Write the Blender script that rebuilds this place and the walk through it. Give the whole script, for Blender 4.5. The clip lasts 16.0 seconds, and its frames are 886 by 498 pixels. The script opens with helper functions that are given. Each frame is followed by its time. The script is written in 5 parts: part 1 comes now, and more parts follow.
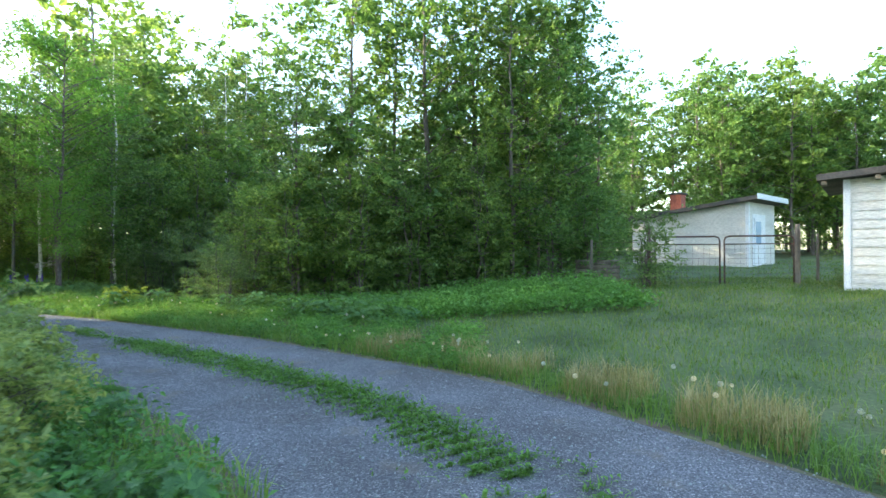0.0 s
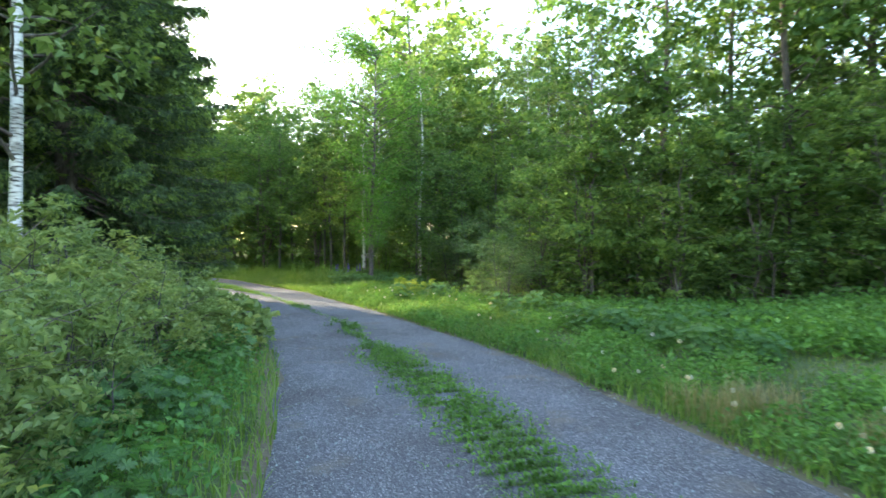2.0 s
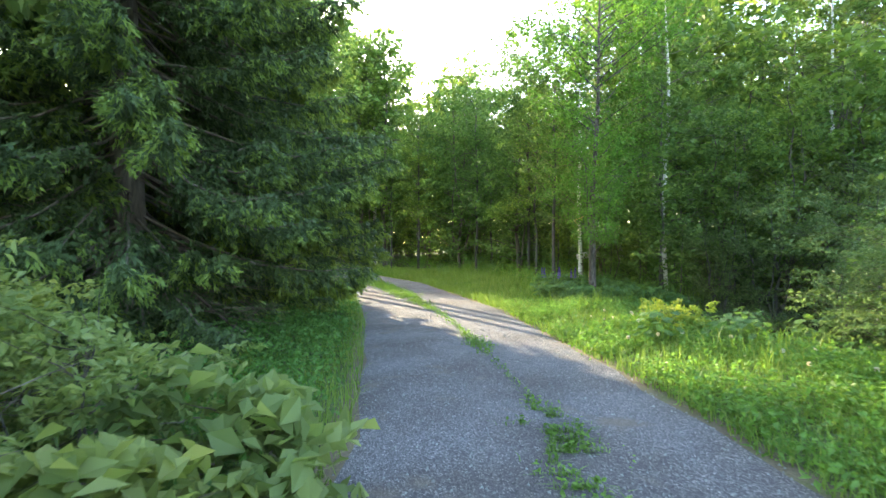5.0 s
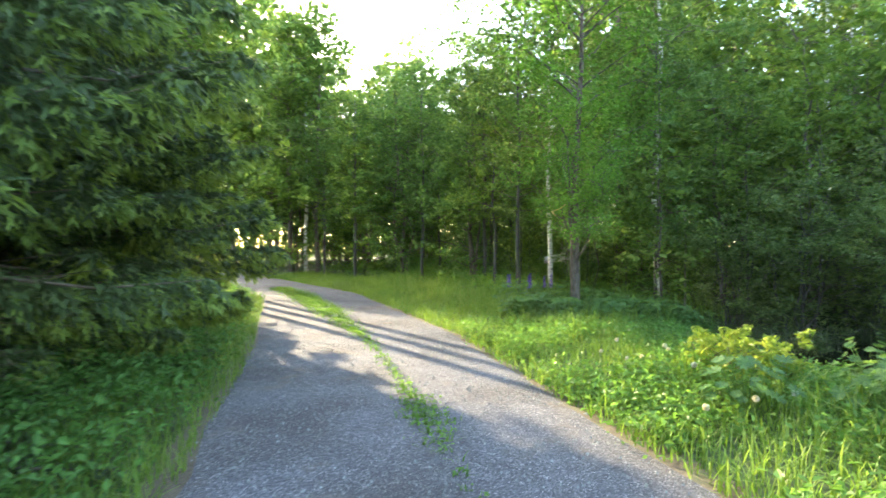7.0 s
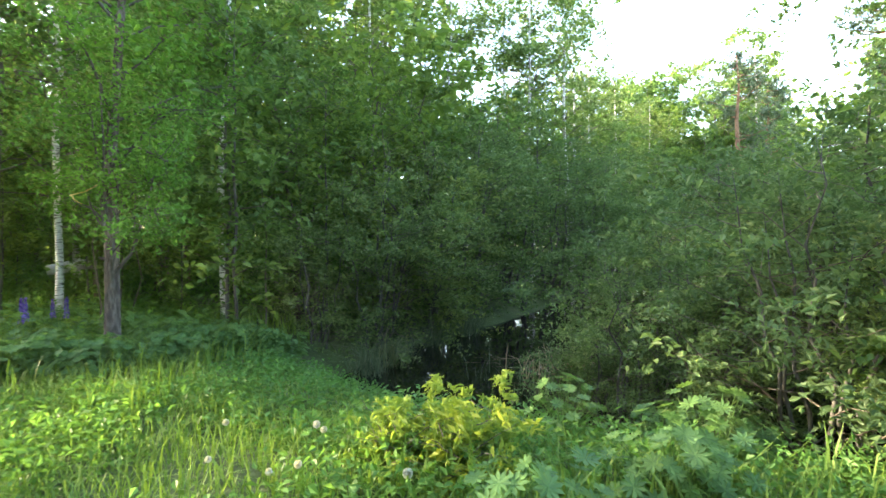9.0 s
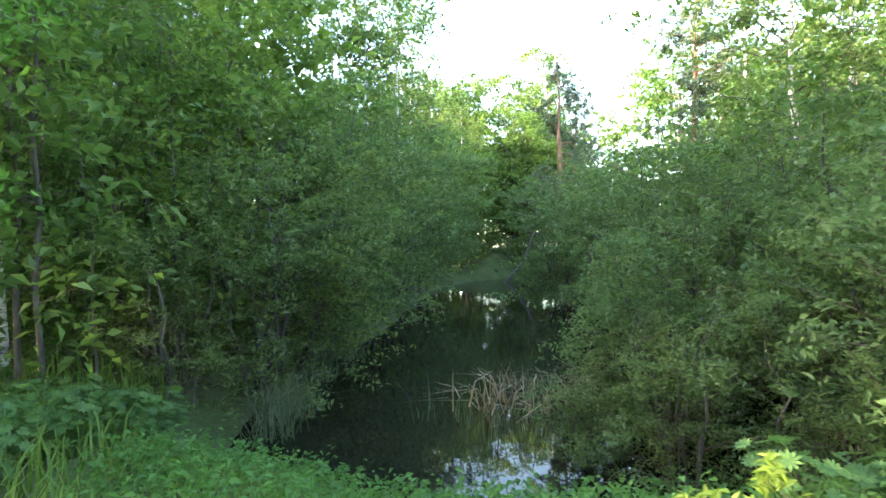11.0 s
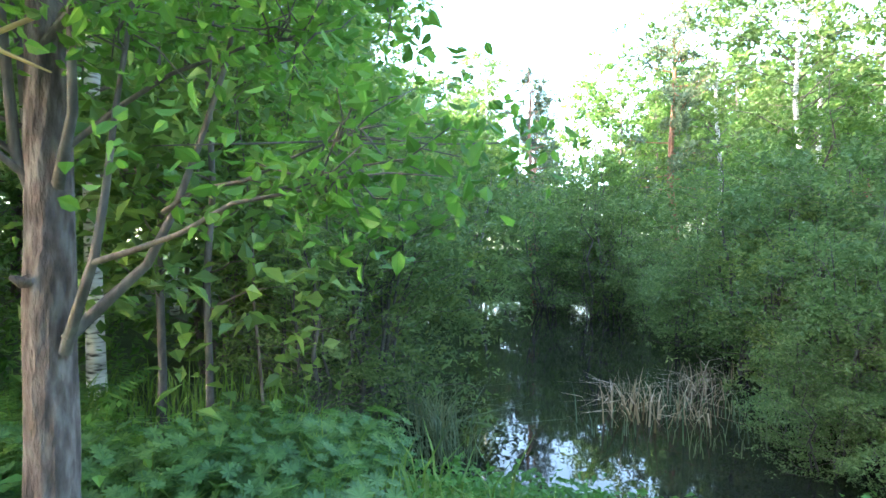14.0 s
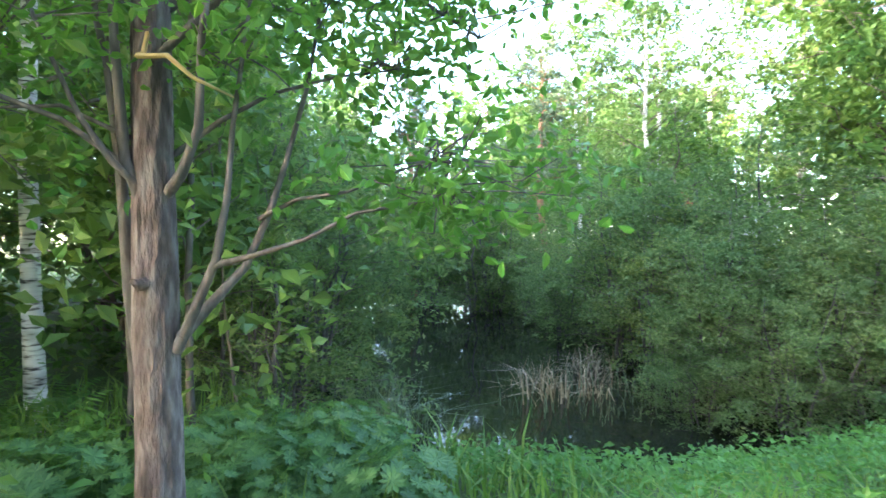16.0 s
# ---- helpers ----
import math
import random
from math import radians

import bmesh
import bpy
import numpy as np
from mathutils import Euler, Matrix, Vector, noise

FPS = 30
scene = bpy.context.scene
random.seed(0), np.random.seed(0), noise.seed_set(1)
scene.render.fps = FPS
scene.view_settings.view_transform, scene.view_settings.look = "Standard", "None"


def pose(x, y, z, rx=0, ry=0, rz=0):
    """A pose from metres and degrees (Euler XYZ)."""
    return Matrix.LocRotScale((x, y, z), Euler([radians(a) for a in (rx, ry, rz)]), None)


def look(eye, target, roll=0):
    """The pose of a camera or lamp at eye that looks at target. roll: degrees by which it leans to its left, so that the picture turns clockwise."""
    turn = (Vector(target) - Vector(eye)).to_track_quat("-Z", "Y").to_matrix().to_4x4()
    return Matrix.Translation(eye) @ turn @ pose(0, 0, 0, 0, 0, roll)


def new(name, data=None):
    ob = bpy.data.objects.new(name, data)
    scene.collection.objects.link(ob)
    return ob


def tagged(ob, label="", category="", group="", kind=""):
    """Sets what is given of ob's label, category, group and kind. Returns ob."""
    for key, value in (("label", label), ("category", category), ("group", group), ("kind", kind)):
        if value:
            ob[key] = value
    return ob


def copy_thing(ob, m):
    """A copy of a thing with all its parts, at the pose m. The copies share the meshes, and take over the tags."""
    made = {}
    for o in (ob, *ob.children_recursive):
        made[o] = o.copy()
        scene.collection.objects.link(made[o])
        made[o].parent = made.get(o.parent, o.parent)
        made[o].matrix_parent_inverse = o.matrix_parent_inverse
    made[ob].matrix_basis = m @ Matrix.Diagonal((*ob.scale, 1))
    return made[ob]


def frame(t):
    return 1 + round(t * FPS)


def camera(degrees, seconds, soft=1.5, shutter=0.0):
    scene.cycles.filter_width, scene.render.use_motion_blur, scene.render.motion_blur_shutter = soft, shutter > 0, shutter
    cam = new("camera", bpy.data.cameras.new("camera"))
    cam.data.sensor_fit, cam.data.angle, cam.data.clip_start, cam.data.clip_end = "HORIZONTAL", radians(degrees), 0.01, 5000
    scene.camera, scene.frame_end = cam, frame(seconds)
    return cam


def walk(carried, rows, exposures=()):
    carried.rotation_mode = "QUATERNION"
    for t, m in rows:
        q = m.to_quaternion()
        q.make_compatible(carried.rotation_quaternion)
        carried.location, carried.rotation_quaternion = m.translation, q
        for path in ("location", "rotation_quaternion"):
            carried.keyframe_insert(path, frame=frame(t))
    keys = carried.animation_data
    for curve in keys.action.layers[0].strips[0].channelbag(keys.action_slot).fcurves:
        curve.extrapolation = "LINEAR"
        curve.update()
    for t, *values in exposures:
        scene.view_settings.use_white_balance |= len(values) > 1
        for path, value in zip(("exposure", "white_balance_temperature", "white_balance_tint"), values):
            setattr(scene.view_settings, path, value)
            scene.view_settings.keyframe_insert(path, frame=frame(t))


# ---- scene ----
cam = camera(78.27, 16.0, shutter=0.22)
PATH = [
    (0.0, pose(-0.000, 0.000, 1.611, 90.32, 0.28, 0.36)),
    (0.5, pose(0.164, 0.758, 1.498, 90.14, 0.24, -1.69)),
    (1.0, pose(0.145, 1.634, 1.465, 90.05, 0.20, 3.54)),
    (1.5, pose(-0.125, 2.553, 1.489, 89.99, -0.02, 19.44)),
    (2.0, pose(-0.477, 3.399, 1.487, 89.95, -0.04, 32.61)),
    (2.5, pose(-0.948, 4.236, 1.517, 89.84, -0.01, 41.81)),
    (3.0, pose(-1.484, 5.017, 1.507, 90.10, 0.03, 45.14)),
    (3.5, pose(-2.167, 5.784, 1.550, 89.88, -0.11, 48.62)),
    (4.0, pose(-2.910, 6.504, 1.545, 90.11, -0.09, 50.84)),
    (4.2, pose(-3.220, 6.788, 1.540, 89.79, -0.11, 51.90)),
    (6.3, pose(-6.461, 9.217, 1.413, 89.85, 0.07, 55.45)),
    (6.5, pose(-6.709, 9.473, 1.395, 89.67, 0.12, 54.88)),
    (7.0, pose(-7.296, 10.032, 1.406, 90.12, 0.12, 48.71)),
    (7.5, pose(-7.845, 10.567, 1.445, 90.02, 0.23, 33.36)),
    (8.0, pose(-8.342, 11.103, 1.463, 90.02, 0.39, 20.47)),
    (8.5, pose(-8.790, 11.648, 1.468, 90.04, 0.40, 8.62)),
    (9.0, pose(-9.240, 12.199, 1.514, 89.88, 0.15, 1.27)),
    (9.5, pose(-9.667, 12.746, 1.536, 89.90, -0.17, -5.48)),
    (10.0, pose(-9.988, 13.258, 1.537, 90.06, 0.82, -11.35)),
    (12.5, pose(-12.411, 15.888, 1.492, 90.06, -0.35, -29.22)),
    (13.0, pose(-12.705, 16.098, 1.505, 90.05, -0.24, -29.92)),
    (13.5, pose(-12.982, 16.191, 1.505, 90.17, -0.01, -30.65)),
    (14.0, pose(-13.244, 16.266, 1.505, 90.19, -0.13, -31.53)),
    (14.5, pose(-13.485, 16.392, 1.488, 90.13, -0.05, -32.72)),
    (15.0, pose(-13.735, 16.493, 1.510, 90.07, -0.19, -34.67)),
    (15.5, pose(-13.990, 16.493, 1.520, 90.25, -0.07, -38.42)),
    (16.0, pose(-14.184, 16.466, 1.505, 90.34, 0.43, -46.05)),
]
EXPOSURES = [(0.0, 2.9, 6350, 7), (2.0, 3.15, 6700, 8), (4.2, 3.4, 7000, 9), (6.5, 3.65, 7150, 10), (10.0, 3.6, 7050, 11), (12.5, 4.15, 6350, 10), (16.0, 4.15, 6050, 13)]
walk(cam, PATH, EXPOSURES)

# ---- world and sun ----
SUN_AZ = 85.0     # degrees to the left of +y
SUN_EL = 16.5
sun_way = Vector((-math.sin(radians(SUN_AZ)) * math.cos(radians(SUN_EL)), math.cos(radians(SUN_AZ)) * math.cos(radians(SUN_EL)), math.sin(radians(SUN_EL))))
world = bpy.data.worlds.new("world")
scene.world = world
world.use_nodes = True
wn = world.node_tree
sky = wn.nodes.new("ShaderNodeTexSky")
sky.sky_type = "NISHITA"
sky.sun_disc = False
sky.sun_elevation = radians(SUN_EL)
sky.sun_rotation = radians(-SUN_AZ)
sky.dust_density = 1.5
wn.nodes["Background"].inputs[1].default_value = 0.16
wn.links.new(sky.outputs[0], wn.nodes["Background"].inputs[0])
sun = new("sun", bpy.data.lights.new("sun", "SUN"))
sun.data.energy = 2.3
sun.data.angle = radians(0.6)
sun.data.color = (1.0, 0.86, 0.62)
sun.matrix_world = look(sun_way * 60, (0, 0, 0))

# ---- materials ----
def base_material(name, rough=0.8, metal=0.0):
    m = bpy.data.materials.new(name)
    m.use_nodes = True
    b = m.node_tree.nodes["Principled BSDF"]
    b.inputs["Roughness"].default_value = rough
    b.inputs["Metallic"].default_value = metal
    return m, m.node_tree, b


def ramp(nt, fac, stops):
    r = nt.nodes.new("ShaderNodeValToRGB")
    while len(r.color_ramp.elements) < len(stops):
        r.color_ramp.elements.new(0.5)
    for e, (p, c) in zip(r.color_ramp.elements, stops):
        e.position, e.color = p, (*c, 1)
    nt.links.new(fac, r.inputs[0])
    return r.outputs[0]


def noise_tex(nt, scale, detail=4, coord="Object", stretch=(1, 1, 1)):
    tc = nt.nodes.new("ShaderNodeTexCoord")
    mp = nt.nodes.new("ShaderNodeMapping")
    mp.inputs["Scale"].default_value = stretch
    n = nt.nodes.new("ShaderNodeTexNoise")
    n.inputs["Scale"].default_value = scale
    n.inputs["Detail"].default_value = detail
    nt.links.new(tc.outputs[coord], mp.inputs[0])
    nt.links.new(mp.outputs[0], n.inputs["Vector"])
    return n.outputs["Fac"]


def mixc(nt, fac, a, b, mode="MIX"):
    m = nt.nodes.new("ShaderNodeMix")
    m.data_type, m.blend_type = "RGBA", mode
    if isinstance(fac, float):
        m.inputs[0].default_value = fac
    else:
        nt.links.new(fac, m.inputs[0])
    for sock, v in ((m.inputs[6], a), (m.inputs[7], b)):
        if isinstance(v, tuple):
            sock.default_value = (*v, 1)
        else:
            nt.links.new(v, sock)
    return m.outputs[2]


def bump(nt, b, h, strength, dist):
    n = nt.nodes.new("ShaderNodeBump")
    n.inputs["Strength"].default_value = strength
    n.inputs["Distance"].default_value = dist
    nt.links.new(h, n.inputs["Height"])
    nt.links.new(n.outputs[0], b.inputs["Normal"])


def noisy(name, stops, scale, rough=0.85, bump_scale=60, bump_d=0.01, stretch=(1, 1, 1), coord="Object", fine=0.35):
    m, nt, b = base_material(name, rough)
    c = ramp(nt, noise_tex(nt, scale, 6, coord, stretch), stops)
    f = noise_tex(nt, bump_scale, 4, coord, stretch)
    g = ramp(nt, f, [(0.3, (0.55, 0.55, 0.55)), (0.7, (1.25, 1.25, 1.25))])
    c = mixc(nt, fine * 2 if fine < 0.5 else 1.0, c, g, "MULTIPLY")
    nt.links.new(c, b.inputs["Base Color"])
    bump(nt, b, f, 0.7, bump_d)
    return m


def leaf_material(name, dark, mid, light, trans=0.45, rough=0.5):
    """Leaf: gloss over a diffuse and a translucent half, with a tone of its own per leaf and per plant."""
    m, nt, b = base_material(name, rough)
    geo = nt.nodes.new("ShaderNodeNewGeometry")
    info = nt.nodes.new("ShaderNodeObjectInfo")
    c = ramp(nt, geo.outputs["Random Per Island"], [(0.0, dark), (0.5, mid), (1.0, light)])
    patch = noise_tex(nt, 0.9, 2)
    c = mixc(nt, 0.55, c, ramp(nt, patch, [(0.3, (0.62, 0.68, 0.62)), (0.7, (1.3, 1.22, 1.05))]), "MULTIPLY")
    c = mixc(nt, 0.7, c, ramp(nt, info.outputs["Random"], [(0.0, (0.86, 0.86, 0.92)), (0.5, (1.1, 1.0, 1.03)), (1.0, (1.42, 1.12, 0.9))]), "MULTIPLY")
    nt.links.new(c, b.inputs["Base Color"])
    b.inputs["Specular IOR Level"].default_value = 0.3
    tr = nt.nodes.new("ShaderNodeBsdfTranslucent")
    nt.links.new(mixc(nt, 1.0, c, (1.4, 1.35, 0.8), "MULTIPLY"), tr.inputs[0])
    ms = nt.nodes.new("ShaderNodeMixShader")
    ms.inputs[0].default_value = trans
    nt.links.new(b.outputs[0], ms.inputs[1])
    nt.links.new(tr.outputs[0], ms.inputs[2])
    nt.links.new(ms.outputs[0], nt.nodes["Material Output"].inputs[0])
    return m


LEAF = leaf_material("leaf_green", (0.074, 0.150, 0.048), (0.118, 0.228, 0.066), (0.185, 0.305, 0.100), 0.5)
LEAF_BIRCH = leaf_material("leaf_birch", (0.088, 0.159, 0.055), (0.132, 0.228, 0.074), (0.206, 0.304, 0.131))
LEAF_WILLOW = leaf_material("leaf_willow", (0.084, 0.152, 0.066), (0.125, 0.215, 0.090), (0.195, 0.290, 0.140), 0.5)
LEAF_MAPLE = leaf_material("leaf_maple", (0.074, 0.179, 0.038), (0.110, 0.262, 0.053), (0.162, 0.345, 0.074), 0.5)
LEAF_SHRUB = leaf_material("leaf_shrub", (0.135, 0.210, 0.072), (0.205, 0.295, 0.112), (0.290, 0.380, 0.160), 0.5)
# the yellow stands for low sunlight, put into the leaf colour
LEAF_SUNLIT = leaf_material("leaf_sunlit", (0.16, 0.27, 0.055), (0.22, 0.34, 0.07), (0.29, 0.40, 0.10), 0.5)
LEAF_HERB = leaf_material("leaf_herb", (0.074, 0.179, 0.046), (0.103, 0.248, 0.065), (0.147, 0.331, 0.093))
LEAF_LUPIN = leaf_material("leaf_lupin", (0.066, 0.160, 0.061), (0.097, 0.215, 0.078), (0.138, 0.280, 0.101))
NEEDLE = leaf_material("needle_spruce", (0.046, 0.085, 0.040), (0.070, 0.125, 0.050), (0.105, 0.175, 0.065), 0.25)
NEEDLE_TIP = leaf_material("needle_new_growth", (0.140, 0.225, 0.060), (0.195, 0.300, 0.075), (0.250, 0.360, 0.095), 0.4)
NEEDLE_PINE = leaf_material("needle_pine", (0.080, 0.128, 0.081), (0.120, 0.180, 0.112), (0.176, 0.240, 0.142), 0.2)
DEAD_TWIG = noisy("dead_twig", [(0.3, (0.10, 0.075, 0.055)), (0.7, (0.20, 0.16, 0.12))], 8)
GRASS = leaf_material("grass_blade", (0.089, 0.190, 0.039), (0.127, 0.249, 0.056), (0.190, 0.321, 0.096), 0.45)
GRASS_SHORT = leaf_material("grass_lawn", (0.090, 0.172, 0.041), (0.123, 0.215, 0.052), (0.189, 0.241, 0.081), 0.4)
GRASS_DRY = leaf_material("grass_dry", (0.213, 0.200, 0.080), (0.349, 0.310, 0.150), (0.485, 0.420, 0.240), 0.35)
SEDGE = leaf_material("sedge_blade", (0.094, 0.150, 0.084), (0.133, 0.200, 0.119), (0.213, 0.250, 0.169), 0.3)
REED_DEAD = leaf_material("reed_dead", (0.194, 0.155, 0.100), (0.310, 0.260, 0.190), (0.446, 0.390, 0.300), 0.2)
PETAL_BLUE = leaf_material("petal_blue", (0.058, 0.050, 0.300), (0.097, 0.090, 0.450), (0.194, 0.160, 0.550), 0.3)
PETAL_WHITE = leaf_material("seed_white", (0.582, 0.600, 0.560), (0.698, 0.720, 0.680), (0.776, 0.800, 0.780), 0.3)
BARK = noisy("bark_grey_brown", [(0.3, (0.07, 0.055, 0.045)), (0.5, (0.14, 0.115, 0.09)), (0.7, (0.22, 0.19, 0.155))], 9, 0.9, 30, 0.02, (1, 1, 0.25))
BARK_MAPLE = noisy("bark_red_brown", [(0.36, (0.07, 0.056, 0.050)), (0.5, (0.13, 0.103, 0.092)), (0.66, (0.20, 0.175, 0.16))], 26, 0.95, 38, 0.04, (1, 1, 0.3))
BARK_LIMB = noisy("bark_limb", [(0.3, (0.062, 0.058, 0.052)), (0.7, (0.14, 0.13, 0.115))], 10, 0.85, 40, 0.01, (1, 1, 0.3))
BARK_PINE = noisy("bark_pine", [(0.3, (0.20, 0.10, 0.06)), (0.7, (0.42, 0.23, 0.14))], 9, 0.9, 30, 0.02, (1, 1, 0.4))


def birch_bark():
    m, nt, b = base_material("bark_birch", 0.7)
    lent = noise_tex(nt, 5.0, 5, "Object", (1.2, 1.2, 7.0))
    big = noise_tex(nt, 1.6, 3, "Object", (1, 1, 1.6))
    c = ramp(nt, lent, [(0.36, (0.05, 0.045, 0.04)), (0.43, (0.42, 0.39, 0.35)), (0.5, (0.68, 0.65, 0.6)), (0.8, (0.78, 0.76, 0.72))])
    c = mixc(nt, 0.8, c, ramp(nt, big, [(0.33, (0.35, 0.32, 0.28)), (0.45, (1, 1, 1))]), "MULTIPLY")
    nt.links.new(c, b.inputs["Base Color"])
    bump(nt, b, lent, 0.4, 0.01)
    return m


BARK_BIRCH = birch_bark()


def gravel():
    m, nt, b = base_material("gravel", 0.9)
    tc = nt.nodes.new("ShaderNodeTexCoord")
    v = nt.nodes.new("ShaderNodeTexVoronoi")
    v.inputs["Scale"].default_value = 105
    nt.links.new(tc.outputs["Object"], v.inputs["Vector"])
    sep = nt.nodes.new("ShaderNodeSeparateColor")
    nt.links.new(v.outputs["Color"], sep.inputs[0])
    c = ramp(nt, sep.outputs[0], [(0.0, (0.058, 0.058, 0.066)), (0.55, (0.112, 0.113, 0.127)), (0.9, (0.20, 0.20, 0.215)), (1.0, (0.4, 0.4, 0.4))])
    wet = ramp(nt, noise_tex(nt, 0.8, 6), [(0.35, (0.7, 0.66, 0.62)), (0.6, (1.1, 1.1, 1.1))])
    soil = ramp(nt, noise_tex(nt, 1.7, 7), [(0.58, (0, 0, 0)), (0.72, (0.6, 0.6, 0.6))])
    c = mixc(nt, 1.0, c, wet, "MULTIPLY")
    c = mixc(nt, soil, c, (0.17, 0.135, 0.10))
    nt.links.new(c, b.inputs["Base Color"])
    bump(nt, b, v.outputs["Distance"], 0.8, 0.012)
    return m


GRAVEL = gravel()
STONE = noisy("pebble_grey", [(0.3, (0.14, 0.14, 0.145)), (0.7, (0.32, 0.36, 0.35))], 12, 0.9, 60, 0.002)
SOIL_VERGE = noisy("verge_soil", [(0.3, (0.10, 0.075, 0.05)), (0.5, (0.16, 0.13, 0.085)), (0.7, (0.12, 0.13, 0.05))], 3.5, 0.95, 50, 0.015)
GROUND = noisy("ground_moss_soil", [(0.3, (0.045, 0.07, 0.022)), (0.5, (0.08, 0.12, 0.036)), (0.7, (0.12, 0.135, 0.055))], 0.9, 0.95, 22, 0.03)


def water_material():
    m, nt, b = base_material("pond_water", 0.02)
    b.inputs["Base Color"].default_value = (0.012, 0.013, 0.009, 1)
    b.inputs["IOR"].default_value = 1.33
    n = noise_tex(nt, 2.2, 3)
    bump(nt, b, n, 0.12, 0.02)
    return m


WATER = water_material()
SIDING = noisy("siding_cream_paint", [(0.3, (0.54, 0.52, 0.47)), (0.6, (0.66, 0.64, 0.59)), (0.8, (0.72, 0.71, 0.67))], 1.2, 0.6, 30, 0.003, (0.3, 0.3, 2))
TRIM_WHITE = noisy("trim_white_paint", [(0.3, (0.68, 0.70, 0.72)), (0.7, (0.8, 0.8, 0.8))], 3, 0.5, 40, 0.002)
ROOF_FELT = noisy("roof_felt", [(0.3, (0.05, 0.045, 0.04)), (0.7, (0.11, 0.10, 0.09))], 2, 0.9, 30, 0.01)
BRICK_RED = noisy("chimney_brick", [(0.3, (0.25, 0.07, 0.045)), (0.7, (0.38, 0.12, 0.08))], 6, 0.9, 30, 0.01)
RUST_IRON = noisy("rusty_iron", [(0.3, (0.05, 0.035, 0.03)), (0.7, (0.15, 0.075, 0.045))], 8, 0.75, 40, 0.002)
OLD_WOOD = noisy("weathered_wood", [(0.3, (0.12, 0.095, 0.07)), (0.7, (0.28, 0.23, 0.18))], 6, 0.9, 40, 0.005, (1, 1, 0.2))
LOG_WHITE = noisy("pale_birch_log", [(0.3, (0.45, 0.42, 0.38)), (0.7, (0.75, 0.73, 0.7))], 6, 0.8, 30, 0.01)
GLASS, _gn, _gb = base_material("window_glass", 0.05)
_gb.inputs["Base Color"].default_value = (0.30, 0.42, 0.55, 1)

# ---- plan of the ground ----
LEFT_EDGE = np.array([(0.6, -14), (0.3, -4), (-0.3, 1.2), (-1.2, 3.6), (-3.7, 6.15), (-6.4, 8.45), (-9.5, 10.3), (-14.2, 12.8), (-22, 16.3), (-32, 18.6), (-48, 19.0)], float)
RIGHT_EDGE = np.array([(9.0, -14), (5.6, -4), (3.7, 1.6), (2.5, 4.0), (0.5, 6.8), (-3.6, 10.1), (-8.1, 12.9), (-14.2, 16.2), (-22.5, 19.5), (-32, 21.4), (-48, 22.2)], float)
STRIP_MID = np.array([(2.0, 1.0), (0.35, 4.1), (-1.0, 5.95), (-3.2, 7.85), (-5.9, 9.75), (-7.6, 11.1), (-10.7, 12.85), (-14, 14.5), (-18, 16.1), (-22.5, 17.7), (-32, 20.0)], float)
POND = np.array([(-9.9, 18.6), (-10.9, 20.3), (-10.0, 23), (-7.6, 27), (-5, 32.5), (-2.6, 38), (2, 44), (8, 48), (14, 47), (12, 41), (6, 34.5), (3.2, 29), (4.5, 25.5), (2.5, 22.5), (-1.5, 21), (-2, 18.5), (-1.5, 16.9), (-4, 16.2), (-7.2, 17.0), (-8.6, 17.9)], float)
WATER_Z = -0.45


def smooth(a, b, v):
    t = np.clip((v - a) / (b - a), 0, 1)
    return t * t * (3 - 2 * t)


def seg_dist(P, poly, closed=False):
    """Distance of points to a line of corners, and the side on which they lie (+ is left of its course)."""
    best = np.full(len(P), 1e9)
    side = np.zeros(len(P))
    n = len(poly)
    for i in range(n if closed else n - 1):
        a, b = poly[i], poly[(i + 1) % n]
        d = b - a
        k = np.clip(((P - a) @ d) / (d @ d), 0, 1)
        q = P - (a + k[:, None] * d)
        r = np.hypot(q[:, 0], q[:, 1])
        s = d[0] * (P[:, 1] - a[1]) - d[1] * (P[:, 0] - a[0])
        m = r < best
        best = np.where(m, r, best)
        side = np.where(m, np.sign(s), side)
    return best, side


def inside(P, poly):
    c = np.zeros(len(P), bool)
    j = len(poly) - 1
    for i in range(len(poly)):
        a, b = poly[i], poly[j]
        hit = ((a[1] > P[:, 1]) != (b[1] > P[:, 1])) & (P[:, 0] < (b[0] - a[0]) * (P[:, 1] - a[1]) / (b[1] - a[1] + 1e-12) + a[0])
        c ^= hit
        j = i
    return c


def fields(P):
    """Signed distances: right of the road (+), left of the road (+), outside the pond (+)."""
    dr, sr = seg_dist(P, RIGHT_EDGE)
    dl, sl = seg_dist(P, LEFT_EDGE)
    dp, _ = seg_dist(P, POND, True)
    return -dr * sr, dl * sl, np.where(inside(P, POND), -dp, dp)


